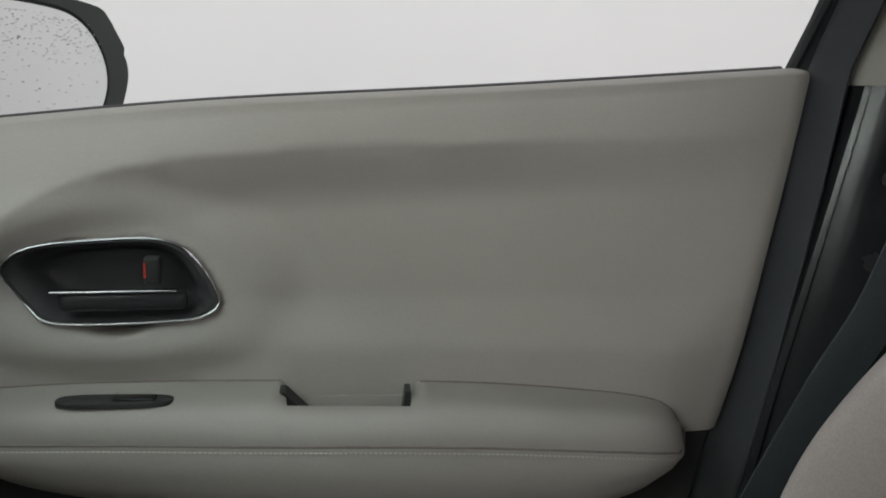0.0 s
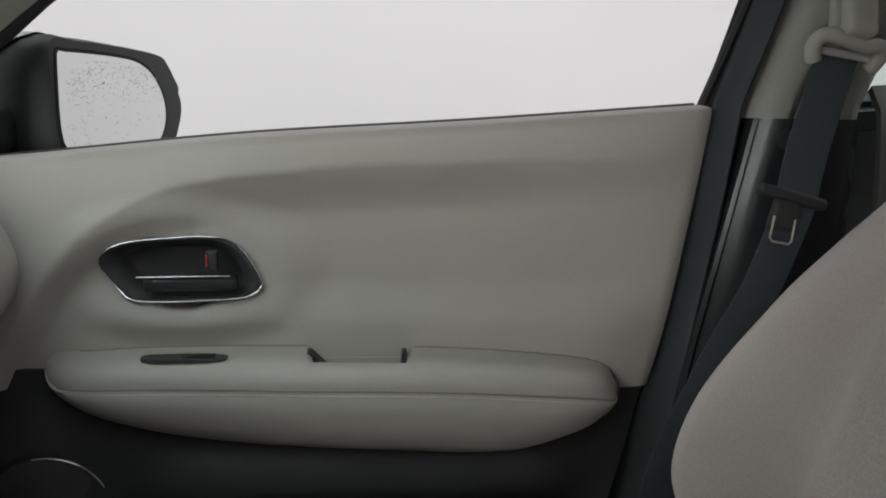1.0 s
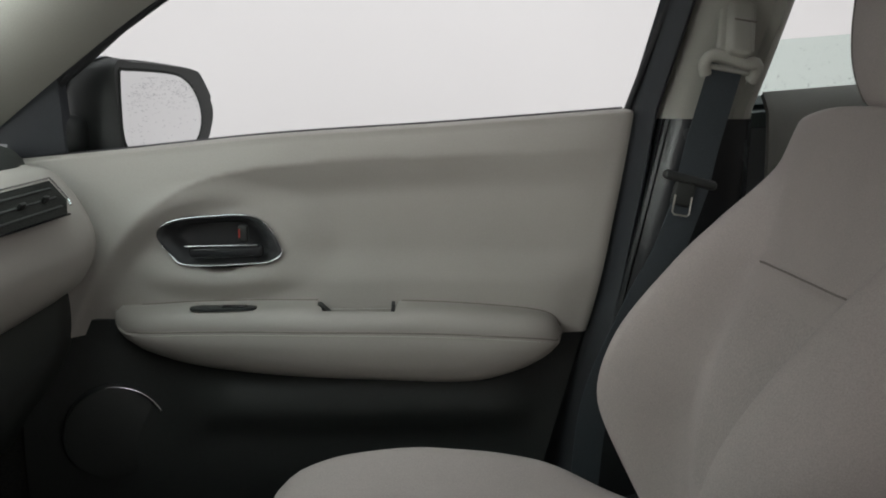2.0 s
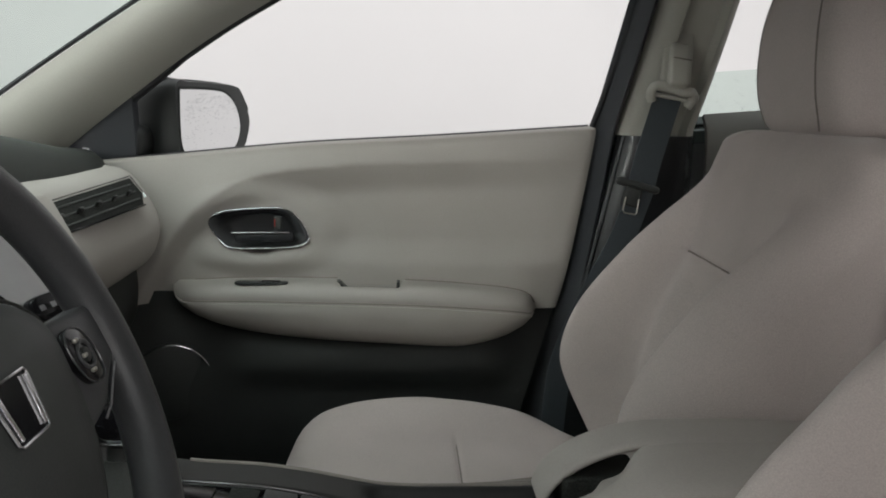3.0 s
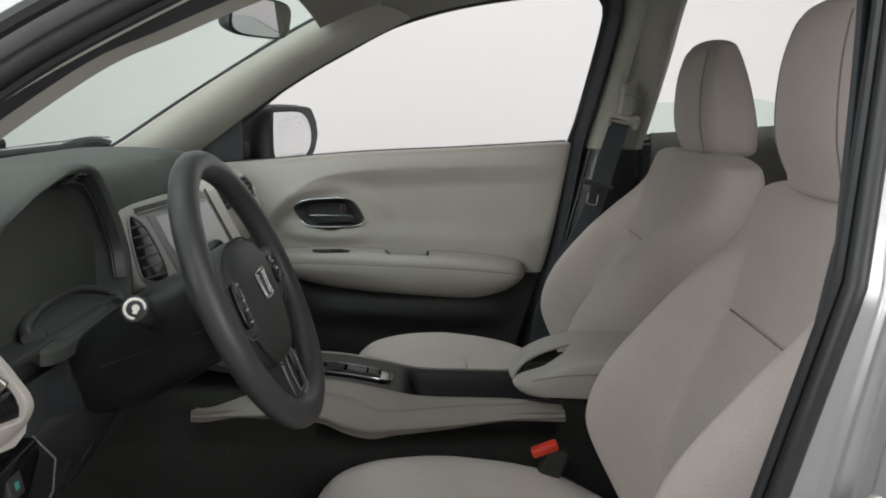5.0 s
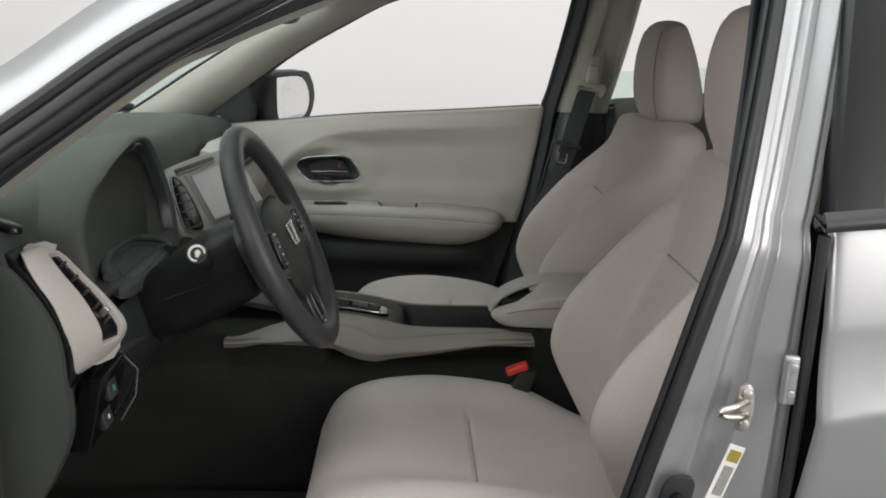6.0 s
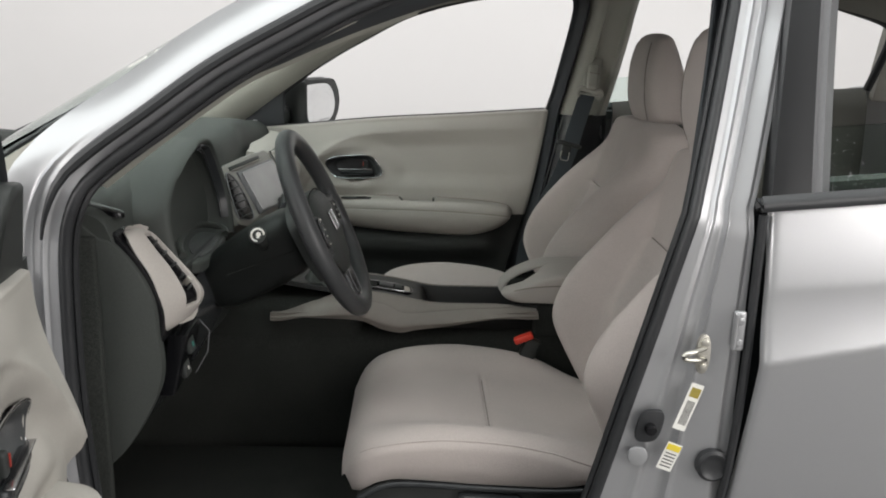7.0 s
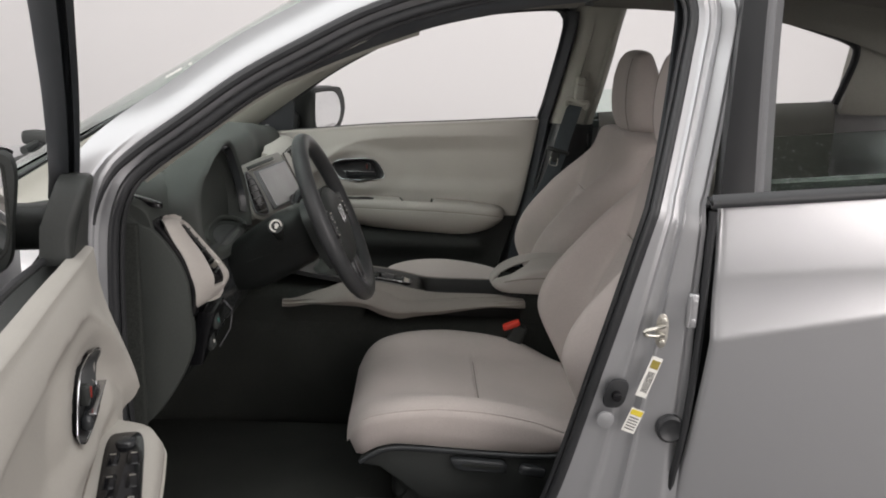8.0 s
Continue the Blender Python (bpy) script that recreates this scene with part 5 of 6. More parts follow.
for z, w, mat in ((0.783, 0.007, M_TEAL), (0.740, 0.005, M_WHITE)):
    part("dash_switch", rbox((-0.776 + 0.22 * (z - 0.778), -0.612, z), (0.010, 0.030, 0.030), 0.003, turn=(0, -12, 0)), M_DARK, dash)
    part("switch_symbol", rbox((-0.7702 + 0.22 * (z - 0.778), -0.612, z), (0.001, w, w * 1.2), 0, turn=(0, -12, 0)), mat, dash, "small printed switch symbol")
part("panel_gap", tube([(-0.779, -0.552, 0.812), (-0.757, -0.548, 0.784), (-0.761, -0.550, 0.745), (-0.782, -0.556, 0.707)], 0.0011, 6, up=(0, 1, 0)), M_SASH, dash)

AX = Vector((0.91, 0, 0.415)).normalized()
UPW = Vector((-0.415, 0, 0.91)).normalized()
HUB = Vector((-0.572, -0.36, 0.940))


def on_wheel(a, c, h=0.0):
    return HUB + Vector((0, 1, 0)) * a + UPW * c + AX * h


column = thing("steering_column", "black steering column shroud with stalks", "steering column", at=(-0.8, -0.36, 0.85))
rings = []
for h, ra, rc, dc in ((-0.045, 0.045, 0.045, 0), (-0.055, 0.058, 0.058, -0.004), (-0.075, 0.064, 0.064, -0.006), (-0.12, 0.068, 0.066, -0.010), (-0.17, 0.068, 0.064, -0.016), (-0.22, 0.062, 0.058, -0.022), (-0.25, 0.05, 0.045, -0.026)):
    rings.append([on_wheel(a, c + dc, h) for a, c in superellipse(ra, rc, 28, 3)])
part("shroud", loft(rings), M_GLOSSY, column, "satin black column shroud", sharp=60)
part("shroud_joint", tube([on_wheel(s * 0.0685, -0.012 - 0.06 * (h + 0.12), h) for s, h in ((-1, -0.06), (-1, -0.12), (-1, -0.2))], 0.001, 6, up=(0, 1, 0)), M_CARPET, column)


def stalk(side):
    base = on_wheel(0.055 * side, 0.012, -0.115)
    tip = Vector((-0.677, -0.505, 0.948)) if side < 0 else Vector((-0.670, -0.158, 0.952))
    s = part("stalk", tube([base, base.lerp(tip, 0.5), base.lerp(tip, 0.72), base.lerp(tip, 0.9), tip], [0.009, 0.010, 0.015, 0.0165, 0.0155] if side < 0 else [0.009, 0.011, 0.018, 0.0195, 0.017], 18, up=(0, 0, 1)), M_DARK if side < 0 else M_GLOSS, column)
    n = (tip - base).normalized()
    if side < 0:
        n = Vector((0.45, side, 0.08)).normalized()
        part("stalk_ring", ring_band(tip + n * 0.003, n, 0.0112, 0.0018, 28), M_WHITE, s, "pale ring on the stalk end")
        part("stalk_end", disc(tip + n * 0.0045, n, 0.0095, 0.004, 24, 0.001), M_DARK, s)
        part("stalk_mark", merged(disc(tip + n * 0.0055 + Vector((0.001, 0, 0.0012)), n, 0.0042, 0.002, 14), rbox(tip + n * 0.0050 + Vector((-0.002, 0, -0.004)), (0.009, 0.002, 0.003), 0.0005)), M_WHITE, s, "white lamp symbol")
    else:
        for k in range(4):
            part("stalk_mark", rbox(base.lerp(tip, 0.66 + 0.09 * k) + Vector((0.66, -0.50, 0.56)) * 0.0195, (0.004, 0.005, 0.004), 0.001), M_WHITE, s, "small white printed mark")


stalk(-1)
stalk(1)

# ---- steering wheel ----
sw = thing("steering_wheel", "black three-spoke steering wheel with chrome accents", "steering wheel", at=tuple(HUB))
R = 0.174
rim = []
for i in range(72):
    a = 6.28318 * i / 72
    rim.append(on_wheel(R * math.cos(a), R * math.sin(a)))
part("rim", tube(rim, 0.0172, 16, closed=True, wide=1.12, up=tuple(AX)), M_WHEEL, sw, "black grained steering wheel rim")
hub_shape = [(-0.092, 0.034), (-0.055, 0.060), (0.0, 0.066), (0.055, 0.060), (0.092, 0.034), (0.094, 0.0), (0.082, -0.050), (0.048, -0.092), (0.0, -0.104), (-0.048, -0.092), (-0.082, -0.050), (-0.094, 0.0)]
ho = spline([(a, c, 0) for a, c in hub_shape], 56, closed=True)
rings = [[on_wheel(p.x * k, p.y * k, h) for p in ho] for k, h in ((0.98, -0.05), (1.02, -0.02), (1.02, -0.006), (0.99, 0.000), (0.93, 0.006), (0.82, 0.0110), (0.66, 0.0145), (0.45, 0.0168), (0.22, 0.0175), (0.05, 0.0178))]
hub = part("hub", loft(rings), M_DARK, sw, "dark grey padded wheel hub", sharp=60)
part("hub_joint", tube([on_wheel(p.x * 1.022, p.y * 1.022, 0.0) for p in ho], 0.0012, 6, closed=True, up=tuple(AX)), M_CARPET, hub)
BADGE = [(-0.0235, 0.017), (-0.021, 0.0195), (0.021, 0.0195), (0.0235, 0.017), (0.019, -0.015), (0.0165, -0.017), (-0.0165, -0.017), (-0.019, -0.015)]
part("badge_plate", slab([(a * 0.96, c * 0.96) for a, c in BADGE], lambda a, c, h: on_wheel(a - 0.012, c + 0.001, 0.0190 + h), 0.003), M_GLOSS, hub, "dark badge ground")
part("badge_rim", tube([on_wheel(a - 0.012, c + 0.001, 0.0193) for a, c in BADGE], 0.0011, 8, closed=True, up=tuple(AX)), M_CHROME, hub, "plain chrome badge outline")
for s in (1, -1):
    part("badge_bar", slab([(s * 0.0195, 0.0165), (s * 0.0160, 0.0165), (s * 0.0130, -0.0140), (s * 0.0158, -0.0140)], lambda a, c, h: on_wheel(a - 0.012, c + 0.001, 0.0210 + h), 0.002, 0.0005), M_CHROME, hub)
    # side spokes with button pods
    spoke = [(0.075, 0.034), (0.13, 0.030), (0.168, 0.030), (0.170, -0.012), (0.145, -0.022), (0.115, -0.040), (0.075, -0.046)]
    sp = part("spoke", slab([(s * a, c) for a, c in spoke], lambda a, c, h: on_wheel(a, c, 0.006 + h), 0.022, 0.006, 3), M_WHEEL, sw)
    part("spoke_edge", tube([on_wheel(s * a, c, 0.0055) for a, c in ((0.168, -0.013), (0.145, -0.0235), (0.116, -0.041), (0.100, -0.0455))], 0.0009, 6, up=tuple(AX)), M_SASH, sp)
    podo = superellipse(0.0185, 0.0215, 28, 2.3) if s > 0 else superellipse(0.0150, 0.029, 28, 2.6)
    pa = 0.104 if s > 0 else -0.110
    bp = part("button_pod", slab([(pa + a + (0.15 * c if s < 0 else -0.2 * c), c + 0.001) for a, c in podo], lambda a, c, h: on_wheel(a, c, 0.0115 + h), 0.008, 0.002), M_GLOSS, sw, "gloss black button pod")
    part("pod_ring", tube([on_wheel(pa + a + (0.15 * c if s < 0 else -0.2 * c), c + 0.001, 0.0112) for a, c in podo], 0.0008, 6, closed=True, up=tuple(AX)), M_SATIN, bp)
    part("button", ring_band(on_wheel(pa, 0.001, 0.0120), tuple(AX), 0.010, 0.0016, 24), M_WHEEL, bp)
    part("button", disc(on_wheel(pa, 0.001, 0.0135), tuple(AX), 0.0055, 0.004, 14, 0.001), M_DARK, bp)
    for k in ((0.0, 0.012, -0.012) if s > 0 else (0.024, 0.004, -0.008, -0.023)):
        part("button", rbox(on_wheel(pa + (0.15 * k if s < 0 else -0.2 * k) - 0.004 * s, 0.001 + k, 0.0128), (0.003, 0.0055, 0.003), 0.001), M_STEEL, bp)
# lower spoke: a dark inlay with a thin rim and a bright tip
leg = [(-0.030, -0.078), (0.030, -0.078), (0.036, -0.120), (0.034, -0.168), (-0.034, -0.168), (-0.036, -0.120)]
lo = part("lower_spoke", slab(leg, lambda a, c, h: on_wheel(a, c, 0.002 + h), 0.020, 0.005, 3), M_SATIN, sw)
inner = [(-0.018, -0.094), (0.020, -0.096), (0.024, -0.122), (0.020, -0.150), (-0.022, -0.146), (-0.026, -0.120)]
part("spoke_inlay", slab(inner, lambda a, c, h: on_wheel(a, c, 0.004 + h), 0.004, 0.001), M_GLOSS, lo)
part("inlay_rim", tube([on_wheel(a, c, 0.0042) for a, c in inner], 0.0011, 6, closed=True, up=tuple(AX)), M_SASH, lo)
part("spoke_chrome", slab([(-0.014, -0.150), (0.022, -0.150), (0.024, -0.158), (0.016, -0.164), (-0.012, -0.161)], lambda a, c, h: on_wheel(a, c, 0.006 + h), 0.004, 0.0015), M_CHROME, lo, "bright chrome spoke tip")


# ---- centre console ----
console = thing("centre_console", "black and beige centre console with stitched side panels", "console", at=(-0.35, 0, 0.33))


def con_top(x):
    return lerp_table([(-0.82, 0.760), (-0.70, 0.735), (-0.58, 0.715), (-0.50, 0.709), (-0.45, 0.702), (-0.40, 0.692), (-0.36, 0.685), (-0.30, 0.683), (0.15, 0.685)], x)


def console_deck(u, v):
    x = -0.80 + 0.98 * u
    y = -0.088 + 0.176 * v
    z = con_top(x)
    edge = abs(2 * v - 1)
    z += (0.009 if v < 0.5 else 0.0) * smoothstep(0.72, 1.0, edge)
    z -= 0.065 * smoothstep(0.93, 0.66, edge) * smoothstep(-0.385, -0.350, x)
    z -= 0.006 * smoothstep(0.42, 0.38, edge) * smoothstep(-0.66, -0.64, x) * smoothstep(-0.40, -0.42, x)
    return (x, y, z)


part("deck", sheet(console_deck, 100, 50, 0.01, (0, 0, -1)), M_TRAY, console, "black padded console deck and tray", sharp=70)
CON_LOW = [(-0.80, 0.668), (-0.62, 0.665), (-0.521, 0.660), (-0.47, 0.640), (-0.43, 0.633), (-0.394, 0.640), (-0.332, 0.648), (-0.228, 0.666), (-0.127, 0.678), (-0.112, 0.681)]
CON_SEAM = [(-0.80, 0.742), (-0.60, 0.718), (-0.507, 0.703), (-0.464, 0.695), (-0.425, 0.679), (-0.359, 0.680), (-0.272, 0.686), (-0.10, 0.692)]


def con_edge(x):
    """The upper edge of the beige side panel: it dips under the dash in front and runs out to a point behind."""
    return con_top(x) + 0.010 - 0.042 * smoothstep(-0.55, -0.65, x) - 0.036 * smoothstep(-0.63, -0.725, x) - 0.009 * smoothstep(-0.20, -0.10, x)


def con_side(u, v):
    x = -0.725 + 0.610 * u
    top = con_edge(x)
    low = lerp_table(CON_LOW, x)
    z = low + (top - low) * v
    groove = 0.0025 * math.exp(-((z - lerp_table(CON_SEAM, x)) / 0.0035) ** 2)
    return (x, -0.088 - 0.048 * math.cos(math.pi / 2 * v) ** 0.8 + groove + 0.010 * smoothstep(0.25, 0.0, v), z)


# side panels and rails wear the beige with shade in its colour
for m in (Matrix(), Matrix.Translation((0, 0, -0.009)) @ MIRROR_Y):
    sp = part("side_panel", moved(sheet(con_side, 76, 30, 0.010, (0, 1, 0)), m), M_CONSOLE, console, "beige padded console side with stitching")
    line = []
    for i in range(41):
        x = -0.60 + 0.46 * i / 40
        low, top = lerp_table(CON_LOW, x), con_edge(x)
        line.append(Vector(con_side((x + 0.725) / 0.610, min(0.95, (lerp_table(CON_SEAM, x) - low) / (top - low)))) + Vector((0, 0.0002, 0)))
    part("stitching", moved(tube(line, 0.0012, 5, up=(0, 1, 0)), m), M_SEAM, sp)
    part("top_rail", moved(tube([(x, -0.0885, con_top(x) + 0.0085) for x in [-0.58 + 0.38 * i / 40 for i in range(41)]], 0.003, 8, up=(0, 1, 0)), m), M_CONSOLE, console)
part("lower_body", merged(rbox((-0.50, 0, 0.47), (1.34, 0.22, 0.32), 0.05, 5), rbox((-0.74, 0, 0.55), (0.44, 0.20, 0.30), 0.03, 3), rbox((0.03, 0, 0.615), (0.30, 0.180, 0.165), 0.012)), M_CARPET, console)
# shift gate with its rounded bright surround
gate = superellipse(0.125, 0.027, 40, 4)
g = part("shift_gate", slab(gate, lambda a, c, h: (-0.530 + a, c, con_top(-0.530 + a) + 0.002 + h), 0.012, 0.003), M_GLOSS, console, "gloss black shift gate")
part("gate_chrome", tube([(-0.530 + a, c, con_top(-0.530 + a) + 0.0035) for a, c in superellipse(0.1255, 0.0275, 56, 4)], 0.0013, 8, closed=True), M_CHROME, g, "chrome shift gate surround")
part("gate_end", slab([(0.106, -0.017), (0.117, -0.015), (0.121, 0.0), (0.117, 0.015), (0.106, 0.017)], lambda a, c, h: (-0.530 + a, c, con_top(-0.530 + a) + 0.006 + h), 0.004, 0.0015), M_STEEL, g, "bright gate end piece")
part("gate_slot", rbox((-0.505, 0.002, con_top(-0.505) + 0.003), (0.030, 0.030, 0.003), 0.001, turn=(0, 6, 0)), M_CARPET, g)
for x, w, mat in ((-0.575, 0.080, M_GLOSS), (-0.467, 0.034, M_WHEEL), (-0.438, 0.018, M_DARK)):
    part("gate_button", rbox((x, 0.0, con_top(x) + 0.0045), (w, 0.030, 0.006), 0.002, turn=(0, 7 if x < -0.5 else 11, 0)), mat, g)

# selector lever in park, ahead of the gate
lever = thing("gear_lever", "black gear selector knob with chrome detail", "gear lever", at=(-0.63, 0.0, 0.715))
part("boot", loft([[Vector((-0.632 + 0.1 * (z - 0.71) + a, b, z)) for a, b in superellipse(rx, rx * 0.9, 24, 2.6)] for z, rx in ((0.712, 0.042), (0.722, 0.038), (0.735, 0.026), (0.75, 0.017), (0.757, 0.015))]), M_DASH, lever, "creased black gaiter")
part("stem", tube([(-0.630, 0, 0.75), (-0.628, 0, 0.775), (-0.625, 0, 0.79)], [0.013, 0.012, 0.012], 14, up=(0, 1, 0)), M_DARK, lever)
part("knob", loft([[Vector((-0.624 + a, b, z)) for a, b in superellipse(rx, rx * 0.85, 24, 2.5)] for z, rx in ((0.772, 0.016), (0.778, 0.022), (0.792, 0.026), (0.806, 0.026), (0.814, 0.020), (0.817, 0.008))]), M_GLOSS, lever)
part("knob_ring", tube([(-0.624 + a, b, 0.779) for a, b in superellipse(0.0245, 0.0205, 24, 2.5)], 0.0016, 6, closed=True), M_CHROME, lever, "chrome knob ring")

# padded box lid with hooked nose
box = thing("console_armrest", "beige padded armrest box with hooked front edge", "armrest", at=(-0.05, 0, 0.66))


prof_full = spline([(-0.150, 0, 0.699), (-0.178, 0, 0.702), (-0.196, 0, 0.713), (-0.194, 0, 0.724), (-0.176, 0, 0.731), (-0.152, 0, 0.738), (-0.135, 0, 0.748), (-0.112, 0, 0.760), (-0.07, 0, 0.768), (0.0, 0, 0.770),
                    (0.11, 0, 0.768), (0.16, 0, 0.752), (0.165, 0, 0.72), (0.14, 0, 0.698), (0.0, 0, 0.697)], 60, closed=True)
c0 = Vector((0.0, 0, 0.728))
rings = []
for y, k in ((-0.1045, 0.80), (-0.1035, 0.88), (-0.100, 0.935), (-0.093, 0.972), (-0.080, 0.995), (-0.06, 1.003), (-0.045, 1.004), (-0.032, 1.003), (-0.02, 1.002), (-0.008, 1.0), (0.004, 0.995), (0.010, 0.97)):
    notch = 0.060 * smoothstep(-0.065, 0.000, y)
    rings.append([Vector((c0.x + (p.x - c0.x) * k + notch * min(1.0, max(0.0, (-0.085 - p.x) / 0.09)), y, c0.z + (p.z - c0.z) * k)) for p in prof_full])
pad = part("pad", loft(rings), M_LID, box, "beige padded lid", sharp=60)
lid_line = spline([(0.15, 0, 0.758), (0.06, 0, 0.762), (-0.05, 0, 0.7615), (-0.10, 0, 0.754), (-0.138, 0, 0.740), (-0.165, 0, 0.723), (-0.181, 0, 0.705), (-0.186, 0, 0.690)], 40)


def hook(u, v):
    """The lid's far half: a thick curved strip that curls down in front."""
    i = round(u * 39)
    a = 6.28318 * v
    thick = 0.0062 - 0.001 * smoothstep(0.85, 1.0, u)
    p = lid_line[i]
    t = (lid_line[min(39, i + 1)] - lid_line[max(0, i - 1)]).normalized()
    n = Vector((t.z, 0, -t.x))
    b = math.copysign(abs(math.cos(a)) ** 0.5, math.cos(a))
    c = math.copysign(abs(math.sin(a)) ** 0.8, math.sin(a))
    half = 0.034 + 0.012 * smoothstep(0.7, 0.4, u)
    return p + Vector((0, 0.056 - 0.012 * smoothstep(0.7, 0.4, u) + half * b, 0)) + n * thick * c


part("hook", sheet(hook, 39, 20), M_LID, box, "curled beige front edge", sharp=60)
part("inner_shell", rbox((0.045, 0.05, 0.722), (0.22, 0.085, 0.056), 0.01), M_LID, box)
part("finger_recess", rbox((-0.122, 0.052, 0.702), (0.090, 0.070, 0.044), 0.006), M_CARPET, box)
part("lid_seam", tube(spline([(-0.180, -0.0945, 0.722), (-0.160, -0.1020, 0.732), (-0.12, -0.1045, 0.740), (-0.06, -0.1050, 0.744), (0.03, -0.1050, 0.745), (0.13, -0.1045, 0.744)], 30), 0.0013, 6, up=(0, 1, 0)), M_SEAM, pad)

# ---- seat belts ----
belt = thing("seat_belt", "slate grey seat belt hanging on the centre pillar", "seat belt", at=(0.1, 0.62, 0.45))


def strap(points, width, across):
    pts = spline(points, 40)
    w = Vector(across).normalized() * width / 2

    def fn(u, v):
        return pts[round(u * 39)] + w * (2 * v - 1)

    return sheet(fn, 39, 4, 0.0016, (0, -1, 0))


part("upper_webbing", strap([(0.112, 0.628, 1.138), (0.097, 0.624, 1.085), (0.080, 0.616, 1.03), (0.068, 0.606, 0.985)], 0.050, (0.93, 0.1, -0.30)), M_BELT, belt, "slate woven belt webbing")
part("lower_webbing", strap([(0.070, 0.604, 0.985), (0.040, 0.610, 0.888), (0.011, 0.617, 0.824), (-0.016, 0.622, 0.759), (-0.041, 0.628, 0.693), (-0.056, 0.634, 0.62), (-0.064, 0.64, 0.48)], 0.046, (0.93, 0.1, -0.30)), M_BELT, belt)
track = part("slider_track", rbox((0.1295, 0.6445, 1.245), (0.052, 0.012, 0.19), 0.005, turn=(-20, 8, 0)), M_PILLAR, belt, "beige slotted slider track")
slider = part("height_slider", rbox((0.121, 0.614, 1.186), (0.033, 0.028, 0.078), 0.007, turn=(-22, 8, 0)), M_PILLAR, belt, "beige belt height slider")
part("slider_line", rbox((0.1235, 0.5985, 1.198), (0.030, 0.0016, 0.0016), 0, turn=(-22, 8, 0)), M_SEAM, slider)
part("guide_loop", tube(spline([(0.081, 0.620, 1.128), (0.077, 0.615, 1.142), (0.085, 0.609, 1.153), (0.106, 0.606, 1.150), (0.130, 0.607, 1.142), (0.146, 0.611, 1.143), (0.152, 0.618, 1.132), (0.146, 0.626, 1.119)], 30), 0.0082, 12, up=(0, 1, 0)), M_PILLAR, belt, "beige belt guide loop")
part("guide_bar", tube([(0.086, 0.620, 1.139), (0.142, 0.622, 1.130)], 0.004, 8, up=(0, 1, 0)), M_PILLAR, belt)
tongue = part("tongue", merged(rbox((0.060, 0.599, 0.985), (0.078, 0.014, 0.013), 0.006, turn=(0, 14, 0)), rbox((0.050, 0.595, 0.966), (0.030, 0.010, 0.034), 0.005, turn=(0, 14, 0))), M_DARK, belt, "black belt tongue")
part("tongue_plate", tube([(0.038, 0.590, 0.966), (0.034, 0.589, 0.943), (0.037, 0.589, 0.939), (0.055, 0.589, 0.936), (0.058, 0.589, 0.939), (0.061, 0.590, 0.962)], 0.0013, 8, up=(0, 1, 0)), M_STEEL, tongue, "bright metal tongue plate")

buckle = thing("belt_buckle", "black belt buckle with red release button", "belt buckle", at=(-0.12, -0.15, 0.5))
part("housing", rbox((-0.138, -0.150, 0.598), (0.038, 0.026, 0.075), 0.008, turn=(0, 20, 0)), M_DARK, buckle)
part("release_button", rbox((-0.150, -0.158, 0.636), (0.044, 0.022, 0.014), 0.004, turn=(0, -22, 0)), M_RED, buckle, "bright red release button")
part("stalk", tube([(-0.10, -0.15, 0.57), (-0.07, -0.15, 0.50), (-0.05, -0.15, 0.42)], 0.010, 8, up=(0, 1, 0)), M_DARK, buckle)

# ---- driver's centre pillar fittings ----
striker = thing("door_striker", "zinc door striker loop bolted to the silver pillar", "door striker", at=(0.03, -0.79, 0.84))
part("plate", slab(superellipse(0.011, 0.031, 28, 2.4), lambda a, c, h: (0.036 + a, -0.790 - h, 0.845 + c), 0.006, 0.001), M_STEEL, striker)
part("loop", tube(spline([(0.038, -0.792, 0.856), (0.018, -0.804, 0.854), (0.001, -0.807, 0.850), (0.005, -0.807, 0.843), (0.026, -0.803, 0.841), (0.038, -0.792, 0.838)], 24), 0.0038, 10, up=(0, 0, 1)), M_STEEL, striker)
for dz in (0.019, -0.020):
    part("bolt", disc((0.036, -0.795, 0.845 + dz), (0, -1, 0), 0.0065, 0.004, 14, 0.001), M_STEEL, striker)


def label_card(name, centre, w, hgt, lean, rows, patches, label):
    ob = thing(name, label, "label", at=centre)
    c = Vector(centre)
    ca, sa = math.cos(radians(lean)), math.sin(radians(lean))

    def pos(a, b, h):
        return (c.x + a * ca + b * sa, c.y - h, c.z - a * sa + b * ca)

    part("card", slab([(-w / 2, -hgt / 2), (w / 2, -hgt / 2), (w / 2, hgt / 2), (-w / 2, hgt / 2)], lambda a, b, h: pos(a, b, h), 0.0015), M_WHITE, ob, smooth=False)
    for a0, a1, b0, b1, mat in patches:
        part("patch", slab([(a0 * w, b0 * hgt), (a1 * w, b0 * hgt), (a1 * w, b1 * hgt), (a0 * w, b1 * hgt)], lambda a, b, h: pos(a, b, h + 0.0006), 0.0005), mat, ob, smooth=False)
    for a0, a1, b, t in rows:
        part("print_bar", slab([(a0 * w, (b - t) * hgt), (a1 * w, (b - t) * hgt), (a1 * w, (b + t) * hgt), (a0 * w, (b + t) * hgt)], lambda a, b2, h: pos(a, b2, h + 0.0006), 0.0005), M_INK, ob, smooth=False)


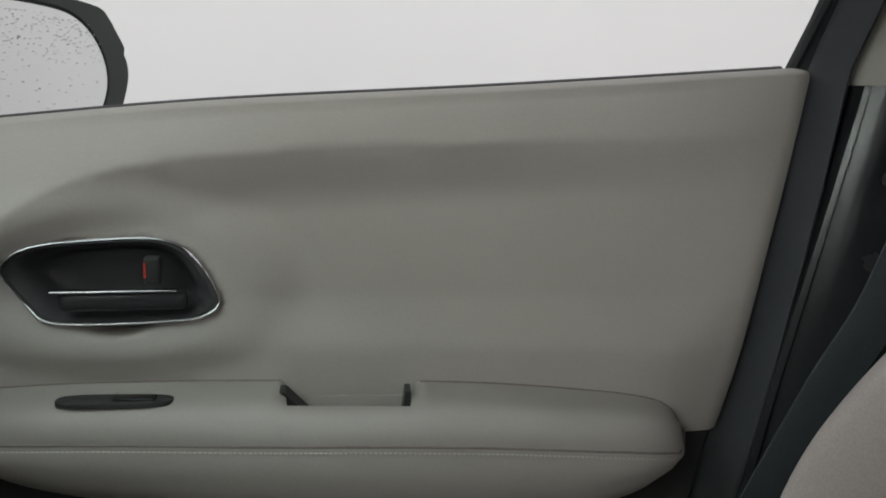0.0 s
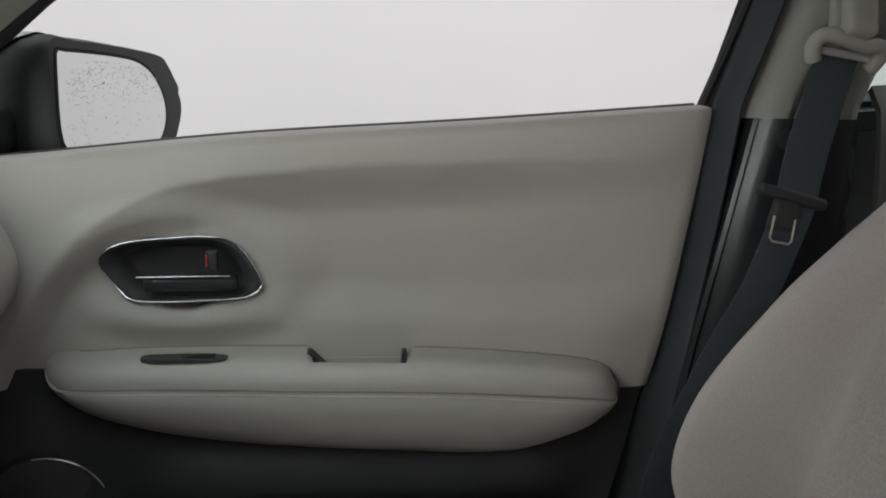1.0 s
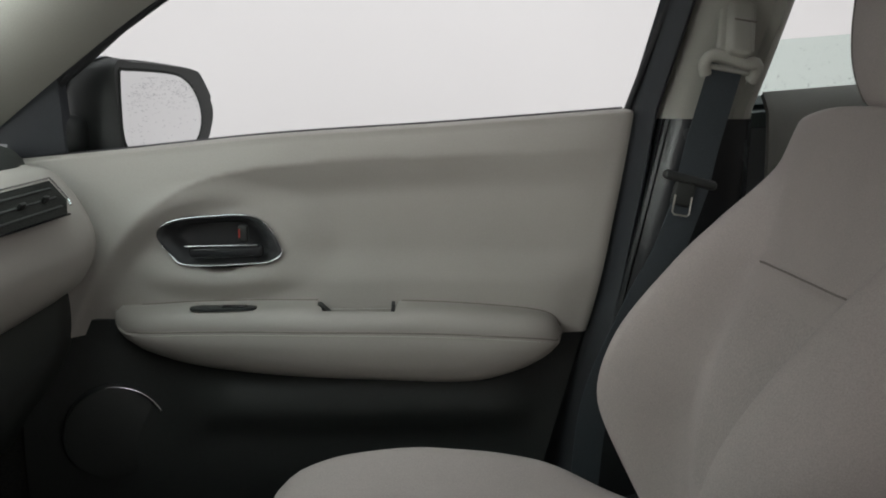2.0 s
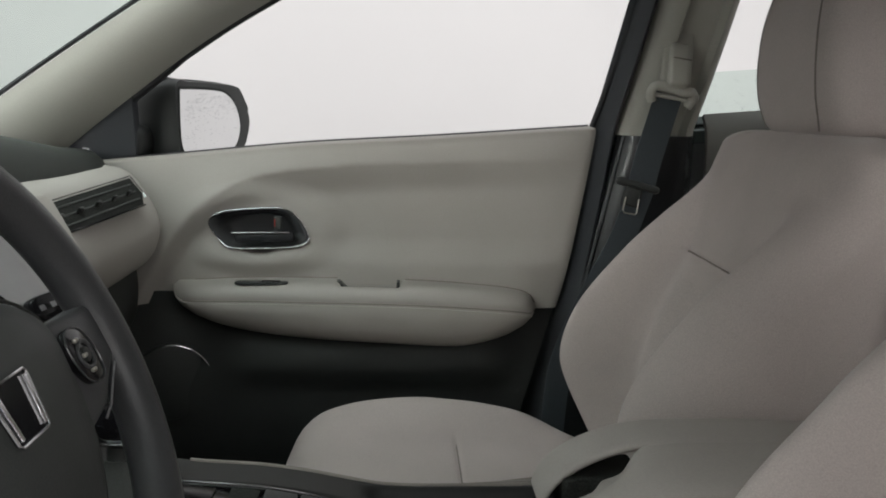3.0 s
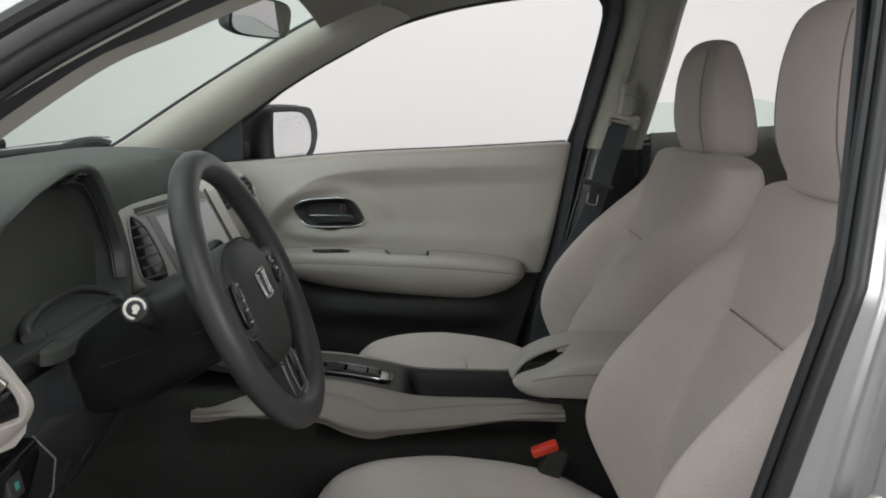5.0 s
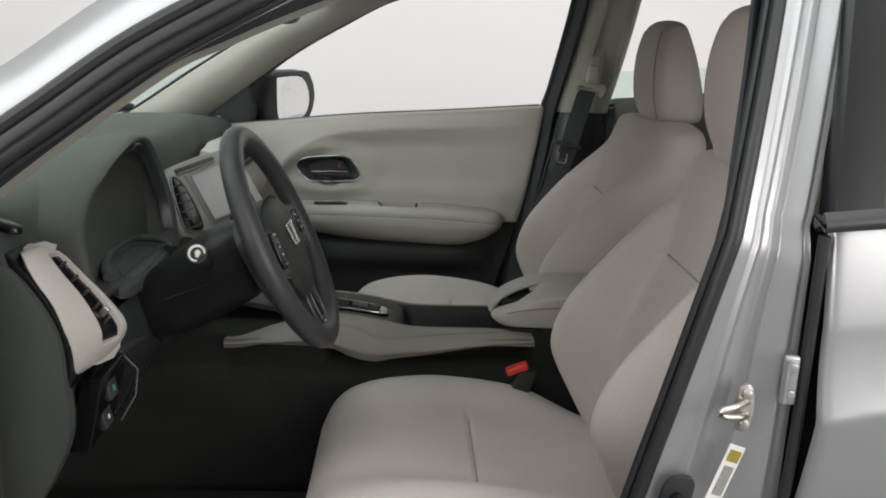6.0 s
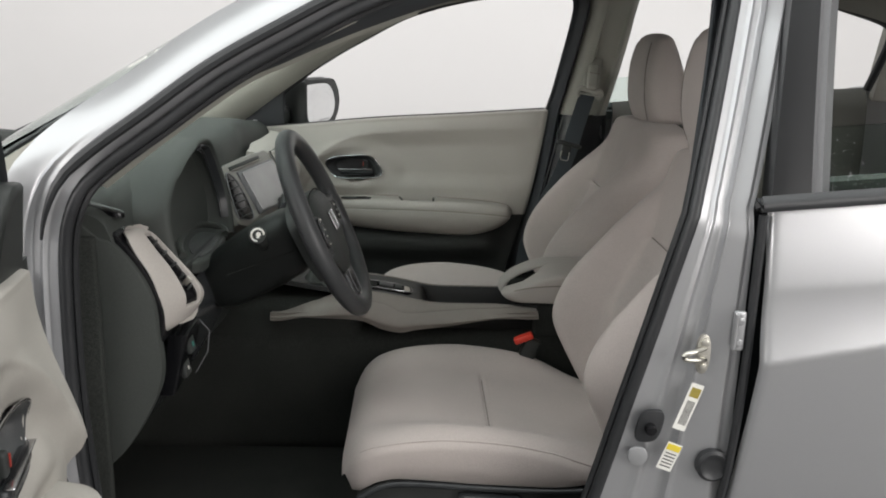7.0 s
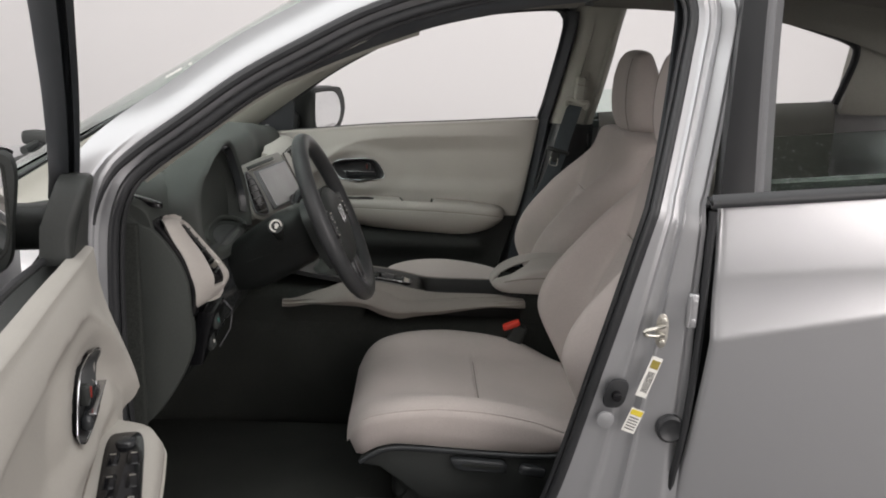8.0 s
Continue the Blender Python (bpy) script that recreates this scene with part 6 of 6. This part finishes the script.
label_card("pillar_label", (0.021, -0.791, 0.760), 0.020, 0.078, 18, [(-0.25 + 0.11 * k, -0.21 + 0.11 * k, -0.12, 0.26) for k in range(6)],
           [(-0.35, 0.40, 0.22, 0.42, M_GOLD)], "white printed label with small bars on the pillar")
label_card("warning_label", (0.000, -0.790, 0.6765), 0.024, 0.046, 20, [(-0.38, 0.36, 0.12 - 0.12 * k, 0.02) for k in range(5)],
           [(-0.45, 0.45, 0.24, 0.46, M_YELLOW)], "white and yellow printed label on the pillar")
switch = thing("door_switch", "black rubber door switch set in the pillar", "switch", at=(-0.03, -0.776, 0.714))
part("boot", slab(superellipse(0.020, 0.027, 24, 3), lambda a, c, h: (-0.032 + a + 0.2 * c, -0.782 - h, 0.723 + c), 0.006, 0.002), M_RUBBER, switch)
part("plunger", disc((-0.032, -0.794, 0.721), (0, -1, 0), 0.009, 0.012, 16, 0.003), M_GLOSS, switch)
capo = thing("pillar_plug", "round grey plug in the silver pillar", "plug", at=(-0.045, -0.776, 0.652))
part("plug", disc((-0.047, -0.784, 0.673), (0, -1, 0), 0.016, 0.006, 24, 0.002), M_PAINT, capo)
grom = thing("cable_grommet", "black rubber cable grommet by the rear door hinge", "grommet", at=(0.09, -0.78, 0.645))
part("boot", loft([[Vector((0.070 + r * math.cos(6.28 * i / 24), y, 0.661 + r * math.sin(6.28 * i / 24))) for i in range(24)] for y, r in ((-0.778, 0.026), (-0.790, 0.026), (-0.793, 0.021), (-0.790, 0.016), (-0.788, 0.008))]), M_RUBBER, grom)
hinge = thing("hinge_bracket", "silver painted hinge bracket in the door gap", "bracket", at=(0.09, -0.78, 0.86))
part("leaf", rbox((0.083, -0.794, 0.885), (0.018, 0.010, 0.062), 0.004), M_PAINT, hinge)
for dz in (0.016, -0.018):
    part("bolt", disc((0.084, -0.800, 0.885 + dz), (0, -1, 0), 0.006, 0.004, 14, 0.001), M_PAINT, hinge)
part("pin", tube([(0.077, -0.800, 0.858), (0.077, -0.800, 0.912)], 0.003, 10, up=(0, 1, 0)), M_PAINT, hinge)

# ---- mirror on the windscreen, wiper ----
im = thing("rear_view_mirror", "black interior mirror hanging from the windscreen", "mirror", at=(-0.62, 0, 1.33))
mt = pose(-0.632, 0.006, 1.310, 0, 0, -22) @ pose(0, 0, 0, 0, 8, 0)
part("housing", moved(loft([[Vector((x, a * k, c * k)) for a, c in superellipse(0.090, 0.0325, 44, 4)] for x, k in ((-0.035, 0.6), (-0.022, 0.9), (-0.004, 1.0), (0.004, 1.0), (0.006, 0.96))]), mt), M_DARK, im)
part("glass", moved(slab(superellipse(0.085, 0.029, 44, 4), lambda a, c, h: (0.0068 + h, a, c), 0.002), mt), M_MIRROR, im, "plain mirror glass")
part("stalk", tube([(-0.65, 0, 1.335), (-0.69, 0, 1.37), (-0.72, 0, 1.385)], 0.010, 10, up=(0, 1, 0)), M_DARK, im)
wiper = thing("wiper", "black windscreen wiper resting at the scuttle", "wiper", at=(-1.3, 0.2, 1.03))
part("blade", tube([(-1.115, 0.60, 1.054), (-1.20, 0.38, 1.048), (-1.285, 0.1, 1.040), (-1.31, -0.1, 1.036)], 0.010, 8, up=(0, 0, 1)), M_RUBBER, wiper)
part("blade_cap", tube([(-1.110, 0.610, 1.058), (-1.122, 0.58, 1.060), (-1.135, 0.55, 1.060), (-1.148, 0.52, 1.059), (-1.165, 0.47, 1.055)], [0.004, 0.009, 0.013, 0.011, 0.007], 8, up=(0, 0, 1)), M_RUBBER, wiper)
# thin grey strip stands in for the bright wet glints on the blade
part("wet_edge_glint", tube([(-1.112, 0.606, 1.069), (-1.135, 0.55, 1.073), (-1.165, 0.47, 1.066), (-1.225, 0.30, 1.060)], 0.0018, 6, up=(0, 0, 1)), M_SASH, wiper, "grey glint painted along the wet blade's upper edge")
part("knuckle", rbox((-1.318, -0.06, 1.052), (0.05, 0.10, 0.035), 0.012, turn=(0, 0, 70)), M_DARK, wiper)
part("arm", tube([(-1.33, -0.14, 1.030), (-1.30, 0.06, 1.066), (-1.225, 0.32, 1.070)], 0.011, 8, up=(0, 0, 1)), M_DARK, wiper)

# pale sticker at the edge of the windscreen
sticker = thing("windscreen_sticker", "pale printed sticker at the windscreen edge", "sticker", at=(-0.85, -0.5, 1.24))
for k, (u0, u1, v0, v1) in enumerate(((0.560, 0.598, 0.074, 0.079), (0.560, 0.598, 0.090, 0.095), (0.558, 0.563, 0.074, 0.095), (0.595, 0.600, 0.074, 0.095), (0.618, 0.626, 0.076, 0.094))):
    part("print_bar", sheet(lambda u, v: Vector(windscreen(u0 + (u1 - u0) * u, v0 + (v1 - v0) * v)) + Vector((-0.001, 0, 0.0025)), 4, 2, 0.0006, (0, 0, 1)), M_WHITE, sticker)
